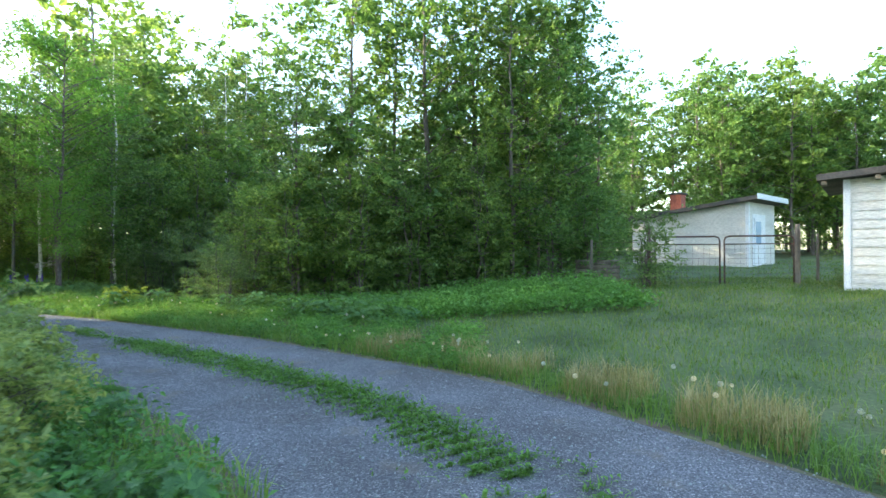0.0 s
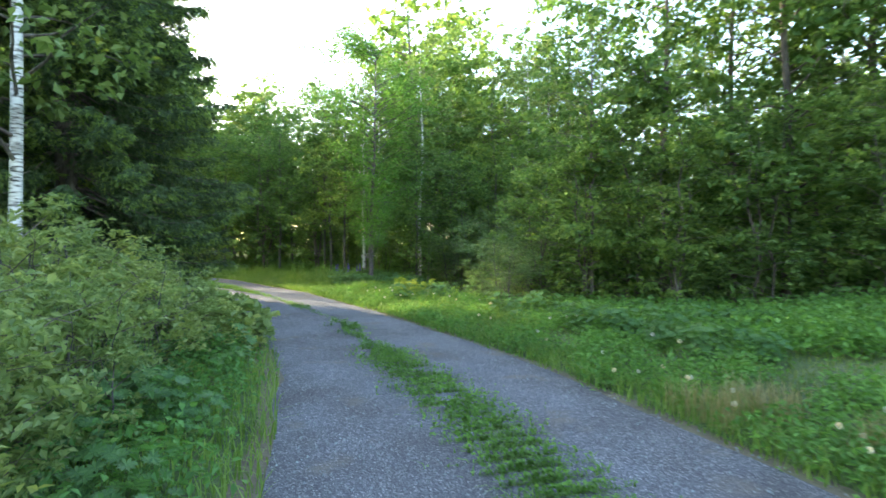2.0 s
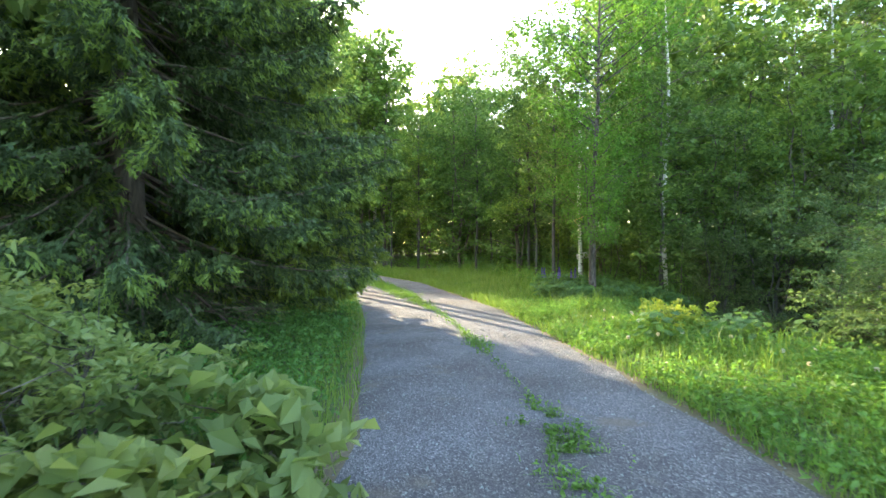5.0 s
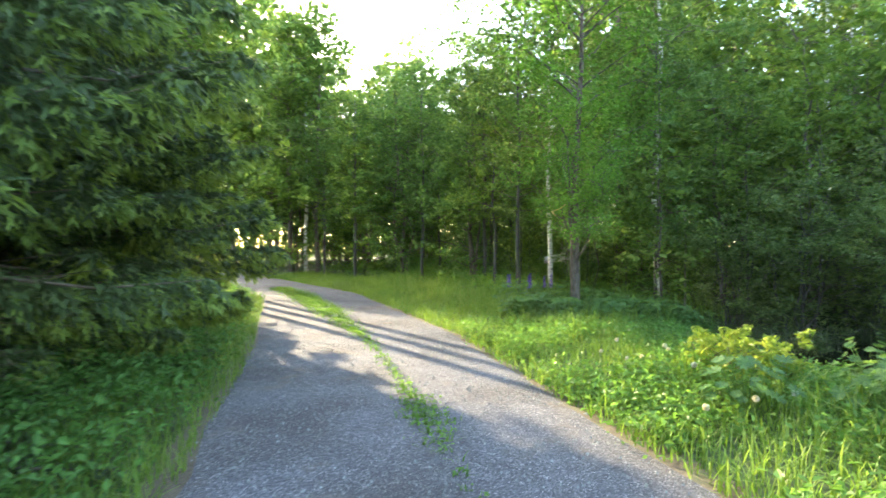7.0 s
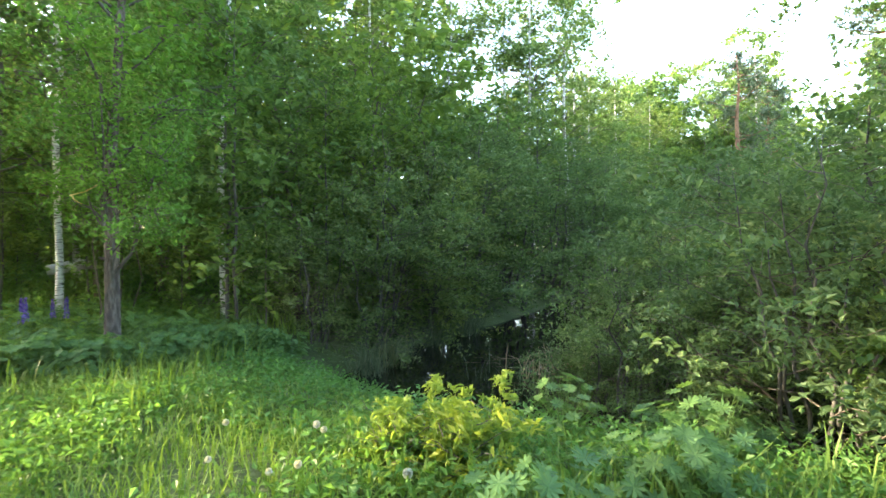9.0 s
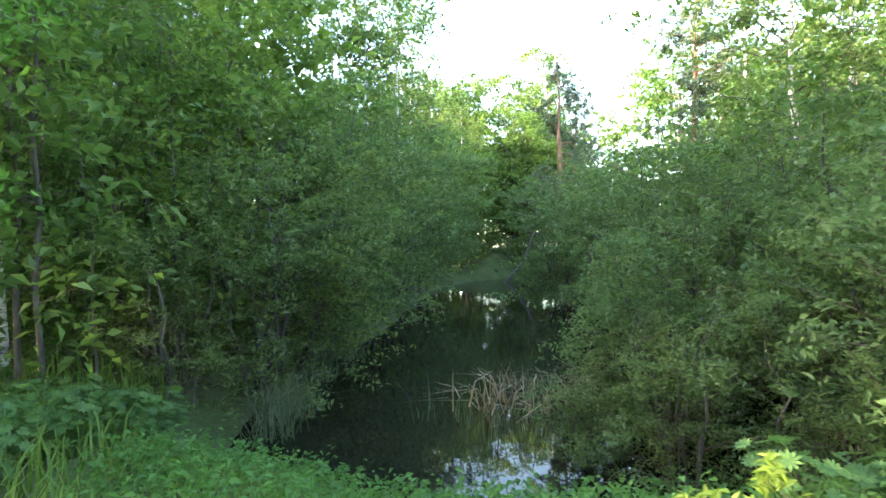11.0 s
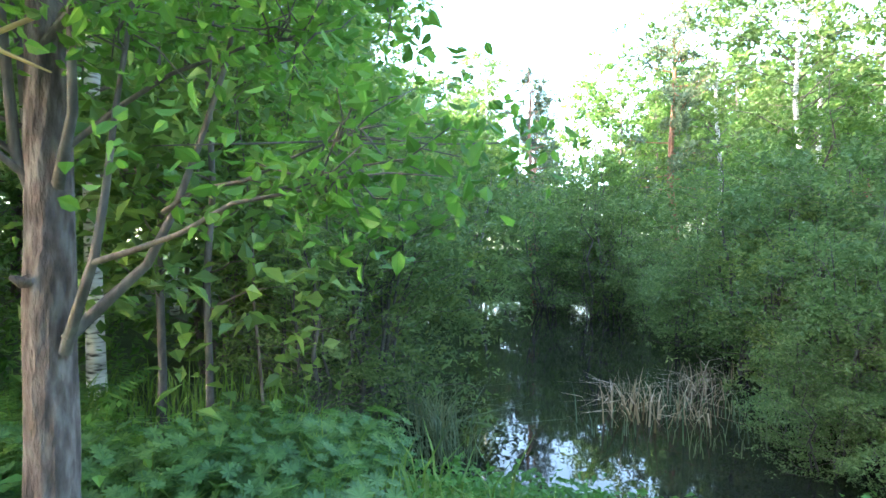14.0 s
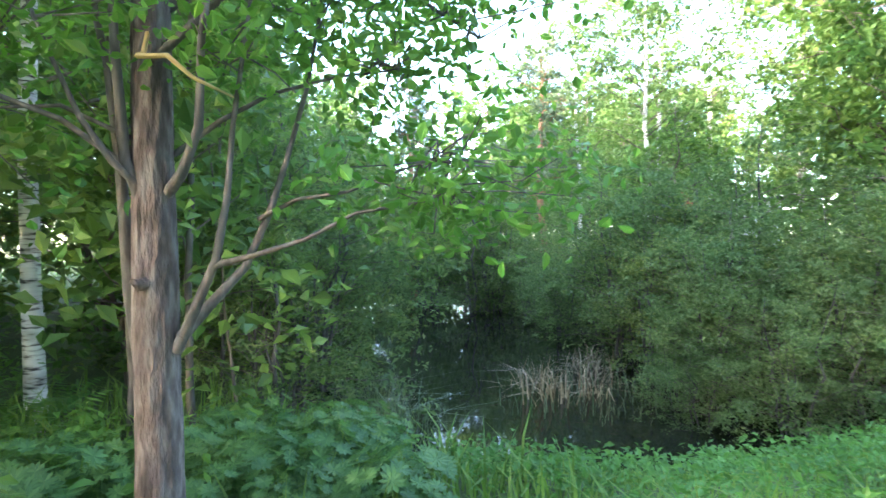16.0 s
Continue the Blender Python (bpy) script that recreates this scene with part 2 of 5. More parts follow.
def height(P):
    P = np.asarray(P, float).reshape(-1, 2)
    r, l, p = fields(P)
    east = smooth(-4.0, 2.0, P[:, 0] - 0.15 * (P[:, 1] - 10))
    west = smooth(-13.0, -18.0, P[:, 0])
    z = np.where(r > 0, east * (0.6 * smooth(0, 9.5, r) + 0.024 * np.clip(r - 9, 0, 40)), 0.0)
    z = z + np.where(r > 0, west * 0.55 * smooth(1, 8, r), 0.0) + np.where(r > 0, 0.12 * smooth(0.2, 1.5, r), 0)
    z = z + np.where(l > 0, 0.25 * smooth(0.1, 2.5, l), 0.0)
    z = z - np.where((l < 0) & (r < 0), 0.02, 0.0)
    bank = smooth(1.6, -0.3, p)
    z = z * (1 - bank) + (WATER_Z - 0.1) * bank
    z = np.where(p < 0, z - 0.5 * smooth(0, 1.5, -p), z)
    rough = 0.04 * np.sin(P[:, 0] * 1.7 + 0.6 * np.sin(P[:, 1])) * np.cos(P[:, 1] * 1.3)
    return z + rough * smooth(0.2, 1.5, np.maximum(r, l))


def hz(x, y):
    return float(height([(x, y)])[0])


# ---- mesh makers ----
def link(name, verts, faces, material, parent=None, label="", flat=True):
    me = bpy.data.meshes.new(name)
    me.from_pydata(np.asarray(verts).tolist() if not isinstance(verts, list) else verts, [], faces if isinstance(faces, list) else faces.tolist())
    me.materials.append(material)
    if not flat:
        me.polygons.foreach_set("use_smooth", [True] * len(me.polygons))
    me.update()
    ob = new(name, me)
    if parent is not None:
        ob.parent = parent
    if label:
        tagged(ob, label)
    return ob


def part(name, bm, material, parent, label=""):
    me = bpy.data.meshes.new(name)
    bm.to_mesh(me)
    bm.free()
    me.materials.append(material)
    ob = new(name, me)
    ob.parent = parent
    if label:
        tagged(ob, label)
    return ob


def box_bm(x0, x1, y0, y1, z0, z1, bevel=0.0):
    bm = bmesh.new()
    bmesh.ops.create_cube(bm, size=1)
    bmesh.ops.scale(bm, vec=(x1 - x0, y1 - y0, z1 - z0), verts=bm.verts)
    bmesh.ops.translate(bm, vec=((x0 + x1) / 2, (y0 + y1) / 2, (z0 + z1) / 2), verts=bm.verts)
    if bevel:
        bmesh.ops.bevel(bm, geom=bm.edges[:], offset=bevel, segments=1, affect="EDGES")
    return bm


def unit(v):
    return v / np.maximum(np.linalg.norm(v, axis=-1, keepdims=True), 1e-9)


def leaves(c, size, rng, up=0.5, aspect=0.55, fold=0.15, hang=0.2):
    """Leaf blades at the points c: one folded four-cornered blade each."""
    n = len(c)
    nor = unit(rng.normal(size=(n, 3)) + np.array([0, 0, up * 2]))
    t = unit(np.cross(nor, rng.normal(size=(n, 3))))
    t[:, 2] -= hang
    t = unit(t)
    s = unit(np.cross(nor, t))
    L = (size * rng.uniform(0.65, 1.3, n))[:, None]
    q = np.empty((n, 4, 3))
    q[:, 0] = c - t * L * 0.5
    q[:, 1] = c + s * L * aspect * 0.5 + nor * L * fold - t * L * 0.06
    q[:, 2] = c + t * L * 0.5
    q[:, 3] = c - s * L * aspect * 0.5 + nor * L * fold - t * L * 0.06
    return q


def broad_leaves(c, size, rng, up=0.6, hang=0.5):
    """Larger leaves at the points c: pointed ovals folded along the midrib, two halves each."""
    n = len(c)
    nor = unit(rng.normal(size=(n, 3)) + np.array([0, 0, up * 2]))
    t = unit(np.cross(nor, rng.normal(size=(n, 3))))
    t[:, 2] -= hang
    t = unit(t)
    s = unit(np.cross(nor, t))
    nor = np.cross(s, t)
    L = (size * rng.uniform(0.65, 1.3, n))[:, None]
    f = nor * L * 0.1
    V = np.stack([c - t * L * 0.5, c - t * L * 0.22 + s * L * 0.3 + f, c + t * L * 0.14 + s * L * 0.27 + f, c + t * L * 0.6 - f, c + t * L * 0.14 - s * L * 0.27 + f, c - t * L * 0.22 - s * L * 0.3 + f], 1)
    i = np.arange(n)[:, None] * 6
    F = np.concatenate([i + np.array([0, 1, 2, 3]), i + np.array([0, 3, 4, 5])])
    return V.reshape(-1, 3), F


def quads(name, q, material, parent=None, label=""):
    q = np.concatenate(q) if isinstance(q, list) else q
    n = len(q)
    return link(name, q.reshape(-1, 3), np.arange(n * 4).reshape(n, 4), material, parent, label)


def tube(pts, radii, sides=7):
    pts = np.asarray(pts, float)
    radii = np.asarray(radii, float)
    t = unit(np.gradient(pts, axis=0))
    ref = np.array([0.31, 0.95, 0.05])
    u = unit(np.cross(t, ref))
    v = np.cross(t, u)
    a = np.linspace(0, 2 * math.pi, sides, endpoint=False)
    V = pts[:, None] + radii[:, None, None] * (np.cos(a)[None, :, None] * u[:, None] + np.sin(a)[None, :, None] * v[:, None])
    F = []
    for i in range(len(pts) - 1):
        for k in range(sides):
            F.append((i * sides + k, i * sides + (k + 1) % sides, (i + 1) * sides + (k + 1) % sides, (i + 1) * sides + k))
    F.append(tuple(range((len(pts) - 1) * sides, len(pts) * sides)))
    return V.reshape(-1, 3), F


def tubes(name, items, material, parent=None, label="", sides=7):
    V, F, o = [], [], 0
    for pts, radii in items:
        v, f = tube(pts, radii, sides)
        V.append(v)
        F += [tuple(i + o for i in q) for q in f]
        o += len(v)
    return link(name, np.concatenate(V), F, material, parent, label, flat=False)


def bend(a, b, rng, sag=0.0, wob=0.06, n=6):
    a, b = np.asarray(a, float), np.asarray(b, float)
    k = np.linspace(0, 1, n)[:, None]
    p = a + (b - a) * k
    L = np.linalg.norm(b - a)
    p[1:-1] += rng.normal(size=(n - 2, 3)) * wob * L * 0.3
    p[:, 2] += sag * L * np.sin(k[:, 0] * math.pi)
    return p


# ---- trees ----
def broadleaf(name, label, category, h, r, crown0, n_limb, n_leaf, size, leaf, bark, seed, trunk_r=None, slim=1.0, stems=1, spread=0.0, droop=0.0, clump=0.34, aspect=0.6):
    """A broad-leaved tree or bush at the origin: stems, limbs, and a crown of leaf sprays along the limbs."""
    rng = np.random.default_rng(seed)
    root = tagged(new(name), label, category)
    wood, boughs, centers = [], [], []
    tr = trunk_r or h * 0.009
    for s in range(stems):
        az0 = rng.uniform(0, 6.28)
        lean = spread * rng.uniform(0.5, 1.0)
        hh = h * (1.0 if s == 0 else rng.uniform(0.65, 0.95))
        top = np.array([math.cos(az0) * lean * hh, math.sin(az0) * lean * hh, hh])
        start = np.array([math.cos(az0) * 0.12 * (stems > 1), math.sin(az0) * 0.12 * (stems > 1), -0.15])
        st = bend(start, top, rng, 0, 0.014 if stems == 1 else 0.05, 9)
        rad = tr * (1 if s == 0 else 0.7) * np.array([1.25, 1.0, 0.92, 0.84, 0.72, 0.58, 0.42, 0.26, 0.08])
        wood.append((st, rad))
        m = max(4, n_limb // stems)
        for i in range(m):
            k = crown0 + (0.97 - crown0) * (i + rng.uniform(0, 1)) / m
            base = np.array([np.interp(k * 8, np.arange(9), st[:, j]) for j in range(3)])
            kk = (k - crown0) / (1 - crown0)
            reach = r * (0.5 + 1.3 * kk) * (1 - kk) ** 0.55 * rng.uniform(0.65, 1.25) + 0.15 * r
            az = rng.uniform(0, 6.28)
            rise = rng.uniform(0.05, 0.7) * slim - droop
            tip = base + np.array([math.cos(az) * reach, math.sin(az) * reach, rise * reach])
            br = bend(base, tip, rng, 0.05, 0.12, 5)
            r0 = max(0.006, tr * 0.38 * (1 - 0.6 * kk))
            boughs.append((br, r0 * np.array([1, 0.8, 0.6, 0.4, 0.15])))
            cnt = max(2, int(reach * 2.4))
            for c in range(cnt):
                f = 0.25 + 0.75 * (c + rng.uniform(0, 1)) / cnt
                p = np.array([np.interp(f * 4, np.arange(5), br[:, j]) for j in range(3)])
                centers.append(p + rng.normal(size=3) * 0.16 * reach * np.array([1, 1, 0.8]))
    C = np.array(centers)
    w = rng.uniform(0.3, 1.6, len(C))
    per = 13
    n_spray = max(len(C), n_leaf // per)
    idx = rng.choice(len(C), n_spray, p=w / w.sum())
    root_at = C[idx] + rng.normal(size=(n_spray, 3)) * clump * np.array([0.55, 0.55, 0.4])
    outward = np.column_stack([root_at[:, :2], np.zeros(n_spray)]) / max(r, 0.1)
    way = unit(outward * 0.7 + rng.normal(size=(n_spray, 3)) * np.array([0.7, 0.7, 0.4]) + np.array([0, 0, 0.12 * slim - 1.2 * droop]))
    long = clump * rng.uniform(0.7, 1.9, n_spray)
    k = np.tile(np.linspace(0.05, 1.0, per), n_spray)
    pos = np.repeat(root_at, per, 0) + np.repeat(way * long[:, None], per, 0) * k[:, None]
    pos[:, 2] -= np.repeat(long, per) * 0.22 * k ** 2
    pos += rng.normal(size=pos.shape) * np.array([1, 1, 0.5]) * (clump * 0.2 + size * 0.25)
    pos[:, 2] = np.maximum(pos[:, 2], 0.06)
    tubes("trunk", wood, bark, root)
    tubes("branch", boughs, BARK, root, sides=3)
    quads("crown", leaves(pos, size * 1.1, rng, 0.75, aspect), leaf, root)
    return root


def spruce(name, label, h, r, n_whorl, seed, bottom=0.35, step=0.105, needle=0.17):
    rng = np.random.default_rng(seed)
    root = tagged(new(name), label, "spruce")
    st = bend((0, 0, -0.2), (0, 0, h), rng, 0, 0.01, 8)
    tubes("trunk", [(st, h * 0.013 * np.array([1.3, 1.0, 0.85, 0.7, 0.55, 0.4, 0.22, 0.04]))], BARK, root)
    wood, pos, ways, sizes, fresh = [], [], [], [], []
    for i in range(n_whorl):
        z = bottom + (h - bottom) * (i / n_whorl) ** 1.1
        k = 1 - z / h
        reach0 = r * (0.12 + k ** 0.7) * (0.72 + 0.28 * min(1.0, (z - bottom) / 1.6))
        for b in range(int(7 + 5 * k)):
            az = rng.uniform(0, 6.28)
            reach = reach0 * rng.uniform(0.7, 1.15)
            drop = -0.32 * reach * rng.uniform(0.5, 1.3) * (0.4 + k)
            a = np.array([0, 0, z + rng.uniform(-0.15, 0.15)])
            tip = a + np.array([math.cos(az) * reach, math.sin(az) * reach, drop])
            br = bend(a, tip, rng, -0.05, 0.03, 5)
            br[-1, 2] += 0.08 * reach
            wood.append((br, 0.02 * (0.5 + k) * np.array([1, 0.8, 0.6, 0.4, 0.1])))
            out = np.array([math.cos(az), math.sin(az), 0])
            side = np.array([-math.sin(az), math.cos(az), 0])
            n = int(reach * 30) + 6
            for f in np.sqrt(rng.uniform(0.06, 1, n)):
                p = np.array([np.interp(f * 4, np.arange(5), br[:, j]) for j in range(3)])
                sgn = rng.choice((-1, 1))
                ln = 0.40 * reach0 ** 0.5 * (1.1 - f) * rng.uniform(0.4, 1) + 0.10
                way = unit(out * 0.75 + side * sgn * rng.uniform(0.2, 1.0) + np.array([0, 0, -rng.uniform(0.2, 1.4)]))
                for g in np.arange(0.0, ln, step):
                    pos.append(p + way * g + rng.normal(size=3) * 0.02)
                    ways.append(way)
                    sizes.append(needle)
                    fresh.append(False)
                if f > 0.5 and rng.uniform() < 0.75:
                    for g in (0.0, 0.05, 0.09):
                        pos.append(p + way * (ln + g) + rng.normal(size=3) * 0.015)
                        ways.append(way)
                        sizes.append(needle * 0.8)
                        fresh.append(True)
    pos, ways = np.array(pos), np.array(ways)
    n = len(pos)
    t = unit(ways + rng.normal(size=(n, 3)) * 0.35 + np.array([0, 0, -0.15]))
    nor = unit(rng.normal(size=(n, 3)) + np.array([0, 0, 1.0]))
    s = unit(np.cross(nor, t))
    L = (np.array(sizes) * rng.uniform(0.7, 1.2, n))[:, None]
    u = np.cross(s, t)
    sets = []
    for turn, wide in ((0.5, 0.11), (-0.5, 0.11)):
        tw = unit(t + s * turn)
        sw = unit(s - t * turn + u * turn)
        sets.append(np.stack([pos - tw * L * 0.3, pos + sw * L * wide + tw * L * 0.1, pos + tw * L * 0.65, pos - sw * L * wide + tw * L * 0.1], 1))
    q = np.concatenate(sets)
    tubes("branch", wood, BARK, root, sides=4)
    fresh = np.tile(np.array(fresh), 2)
    quads("crown", q[~fresh], NEEDLE, root)
    tagged(quads("shoot_tip", q[fresh], NEEDLE_TIP, root), "bright green new growth on the twig ends", kind="stuff")
    return root


def pine(name, label, h, seed):
    rng = np.random.default_rng(seed)
    root = tagged(new(name), label, "pine")
    st = bend((0, 0, -0.2), (0.3, 0.1, h), rng, 0, 0.02, 8)
    wood = [(st, h * 0.014 * np.array([1.2, 1, 0.9, 0.8, 0.65, 0.5, 0.3, 0.05]))]
    C = []
    for i in range(34):
        k = 0.42 + 0.57 * i / 34
        a = np.array([np.interp(k * 7, np.arange(8), st[:, j]) for j in range(3)])
        az = rng.uniform(0, 6.28)
        reach = (2.3 * (1.1 - k) + 0.35) * rng.uniform(0.7, 1.3)
        b = a + np.array([math.cos(az) * reach, math.sin(az) * reach, reach * rng.uniform(-0.1, 0.45)])
        br = bend(a, b, rng, -0.05, 0.08, 5)
        wood.append((br, 0.03 * np.array([1, 0.8, 0.6, 0.4, 0.2])))
        for f in rng.uniform(0.35, 1.05, int(7 * reach) + 5):
            C.append(a + (b - a) * f + rng.normal(size=3) * 0.16)
    C = np.array(C)
    n = 7000
    pos = C[rng.integers(0, len(C), n)]
    t = unit(rng.normal(size=(n, 3)) + np.array([0, 0, 0.35]))
    s = unit(np.cross(t, rng.normal(size=(n, 3))))
    L = rng.uniform(0.13, 0.24, n)[:, None]
    q = np.stack([pos, pos + t * L * 0.5 + s * 0.022, pos + t * L, pos + t * L * 0.5 - s * 0.022], 1)
    tubes("trunk", wood, BARK_PINE, root)
    quads("crown", q, NEEDLE_PINE, root)
    return root


def at_ground(x, y, turn=0.0, size=1.0, sink=0.05):
    return Matrix.Translation((x, y, max(hz(x, y), WATER_Z - 0.08) - sink)) @ pose(0, 0, 0, 0, 0, turn) @ Matrix.Diagonal((size, size, size, 1))


# ---- ground, road, water ----
def grid_axis(a, b, step, far):
    inner = np.arange(a, b + 1e-6, step)
    lo = a - np.array([far, far * 0.5, far * 0.2, far * 0.08, far * 0.03])
    hi = b + np.array([far * 0.03, far * 0.08, far * 0.2, far * 0.5, far])
    return np.concatenate([lo, inner, hi])


gx, gy = grid_axis(-36, 24, 0.4, 600), grid_axis(-10, 52, 0.4, 600)
XX, YY = np.meshgrid(gx, gy)
GP = np.stack([XX.ravel(), YY.ravel()], 1)
GZ = height(GP)
gi = np.arange(len(GP)).reshape(len(gy), len(gx))
GF = np.stack([gi[:-1, :-1], gi[:-1, 1:], gi[1:, 1:], gi[1:, :-1]], -1).reshape(-1, 4)
tagged(link("ground", np.column_stack([GP, GZ]), GF, GROUND, flat=False), "mossy dark soil ground under grass and trees", "ground", kind="structure")


def resample(line, step):
    d = np.concatenate([[0], np.cumsum(np.hypot(*np.diff(line, axis=0).T))])
    s = np.arange(0, d[-1], step)
    p = np.column_stack([np.interp(s, d, line[:, 0]), np.interp(s, d, line[:, 1])])
    k = np.ones(9) / 9
    q = p.copy()
    for j in range(2):
        q[4:-4, j] = np.convolve(p[:, j], k, "valid")
    return q


def ribbon(name, a, b, lift, material, across=9, crown=0.0, ragged=0.0, seed=1):
    """A sheet between two lines with the same number of points."""
    rng = np.random.default_rng(seed)
    n = len(a)
    wob = np.interp(np.arange(n), np.arange(0, n + 6, 3), rng.normal(size=len(np.arange(0, n + 6, 3)))) * ragged
    wob2 = np.interp(np.arange(n), np.arange(0, n + 6, 3), rng.normal(size=len(np.arange(0, n + 6, 3)))) * ragged
    d = unit(b - a)
    a = a - d * wob[:, None]
    b = b + d * wob2[:, None]
    k = np.linspace(0, 1, across)
    P = a[:, None] + (b - a)[:, None] * k[None, :, None]
    P = P.reshape(-1, 2)
    z = lift + crown * np.tile(np.sin(k * math.pi), n)
    i = np.arange(n * across).reshape(n, across)
    F = np.stack([i[:-1, :-1], i[:-1, 1:], i[1:, 1:], i[1:, :-1]], -1).reshape(-1, 4)
    return link(name, np.column_stack([P, z]), F, material, flat=False)


def same_count(line, n):
    d = np.concatenate([[0], np.cumsum(np.hypot(*np.diff(line, axis=0).T))])
    s = np.linspace(0, d[-1], n)
    p = np.column_stack([np.interp(s, d, line[:, 0]), np.interp(s, d, line[:, 1])])
    q = p.copy()
    for j in range(2):
        q[4:-4, j] = np.convolve(p[:, j], np.ones(9) / 9, "valid")
    return q


LE, RE = same_count(LEFT_EDGE, 220), same_count(RIGHT_EDGE, 220)
out = unit(RE - LE)
tagged(ribbon("verge_soil", LE - out * 0.22, RE + out * 0.22, 0.012, SOIL_VERGE, 9, 0.0, 0.06, 3), "bare brown soil edging the gravel track", "verge", kind="structure")
tagged(ribbon("road", LE, RE, 0.022, GRAVEL, 11, 0.015, 0.05, 4), "blue-grey gravel farm track with two wheel ruts", "road", kind="structure")
SM = resample(STRIP_MID, 0.2)
sn = unit(np.gradient(SM, axis=0))
sn = np.column_stack([sn[:, 1], -sn[:, 0]])
tt = np.linspace(0, 1, len(SM))
half = np.interp(SM[:, 0], [-32, -22, -18, -14, -12, -10.8, -9.8, -8.4, -7.6, -6.9, -6.2, -5.4, -3, 0.4, 2], [0.3, 0.35, 0.3, 0.1, 0.06, 0.2, 0.05, 0.04, 0.26, 0.24, 0.05, 0.34, 0.36, 0.36, 0.4])

me = bpy.data.meshes.new("water")
me.from_pydata([(-12.5, 15.5, WATER_Z), (18, 15.5, WATER_Z), (18, 51, WATER_Z), (-12.5, 51, WATER_Z)], [], [(0, 1, 2, 3)])
me.materials.append(WATER)
tagged(new("water", me), "still dark pond water mirroring trees and sky", "pond", kind="structure")


# ---- scattering ----
def scatter(n, box, rule, seed):
    """n points in a box of the plan that keep the rule of (points, right, left, pond) distances."""
    rng = np.random.default_rng(seed)
    got = np.empty((0, 2))
    for _ in range(60):
        P = np.column_stack([rng.uniform(box[0], box[1], n), rng.uniform(box[2], box[3], n)])
        r, l, p = fields(P)
        got = np.concatenate([got, P[rule(P, r, l, p)]])
        if len(got) >= n:
            break
    return got[:n]


def blades(P, h, w, rng, lean=0.45, bias=(0, 0)):
    """Grass blades: a bent two-step strip each, returned as four-cornered pieces."""
    n = len(P)
    base = np.column_stack([P, height(P) - 0.01])
    az = rng.uniform(0, 6.28, n)
    d = np.column_stack([np.cos(az), np.sin(az), np.zeros(n)])
    s = np.column_stack([-np.sin(az), np.cos(az), np.zeros(n)])
    L = (h * rng.uniform(0.5, 1.25, n))[:, None]
    k = rng.uniform(0.1, lean * 2, n)[:, None]
    up = np.array([0, 0, 1.0])
    m = base + up * L * 0.6 + d * L * k * 0.3
    t = base + up * L * (1 - 0.25 * k) + d * L * k
    W = (w * rng.uniform(0.6, 1.3, n))[:, None]
    a = np.stack([base - s * W, base + s * W, m + s * W * 0.8, m - s * W * 0.8], 1)
    b = np.stack([m - s * W * 0.8, m + s * W * 0.8, t + s * W * 0.08, t - s * W * 0.08], 1)
    V = np.concatenate([a[:, :2], b[:, :2], b[:, 2:]], 1)     # six corners a blade
    i = np.arange(n)[:, None] * 6
    F = np.concatenate([i + np.array([0, 1, 3, 2]), i + np.array([2, 3, 4, 5])], 0)
    return V.reshape(-1, 3), F


def grass(name, label, P, h, w, material, seed, lean=0.45):
    rng = np.random.default_rng(seed)
    V, F = blades(P, h, w, rng, lean)
    return tagged(link(name, V, F, material), label, "grass", kind="stuff")


def clumpy(P, scale, seed, keep):
    v = np.array([noise.noise(Vector((x * scale, y * scale, seed * 3.7))) for x, y in P])
    return P[v > keep]


# lawn on the rise
P = scatter(52000, (-7, 13, 3.5, 16), lambda P, r, l, p: (r > 0.35) & (p > 0.6), 11)
grass("lawn_grass", "rough mown green lawn grass on a rise", P, 0.11, 0.006, GRASS_SHORT, 12, 0.7)
P = scatter(9000, (-8, 20, 9, 26), lambda P, r, l, p: (r > 8) & (p > 1), 13)
grass("yard_grass", "short green grass of the garden yard", P, 0.10, 0.012, GRASS_SHORT, 14, 0.7)
# verge right of the track
P = scatter(36000, (-34, 5, 2, 25), lambda P, r, l, p: (r > 0.05) & (r < np.where(P[:, 0] < -4, 2.4, 0.7)) & (p > -0.1), 15)
grass("verge_grass", "tall fresh green grass along the track", P, 0.25, 0.006, GRASS, 16, 0.75)
P = scatter(9000, (-26, -7, 11, 26), lambda P, r, l, p: (r > 1.2) & (r < 6) & (p > -0.2) & ~((P[:, 0] > -11.6) & (P[:, 1] > 15.2)), 17)
grass("bank_grass", "long lush grass on the pond bank", P, 0.42, 0.008, GRASS, 18, 0.5)
P = scatter(9000, (-11.8, -6.5, 14.0, 19.5), lambda P, r, l, p: (r > 1.5) & (p > -0.1), 27)
grass("shore_grass", "short green grass between track and pond", P, 0.15, 0.004, GRASS, 28, 0.8)
SHORE_HERBS = P[::6]
# verge left of the track
P = scatter(16000, (-34, 1, -3, 19), lambda P, r, l, p: (l > 0.0) & (l < 1.3), 19)
grass("shoulder_grass", "thick green grass on the track's shoulder", P, 0.24, 0.006, GRASS, 20, 0.55)
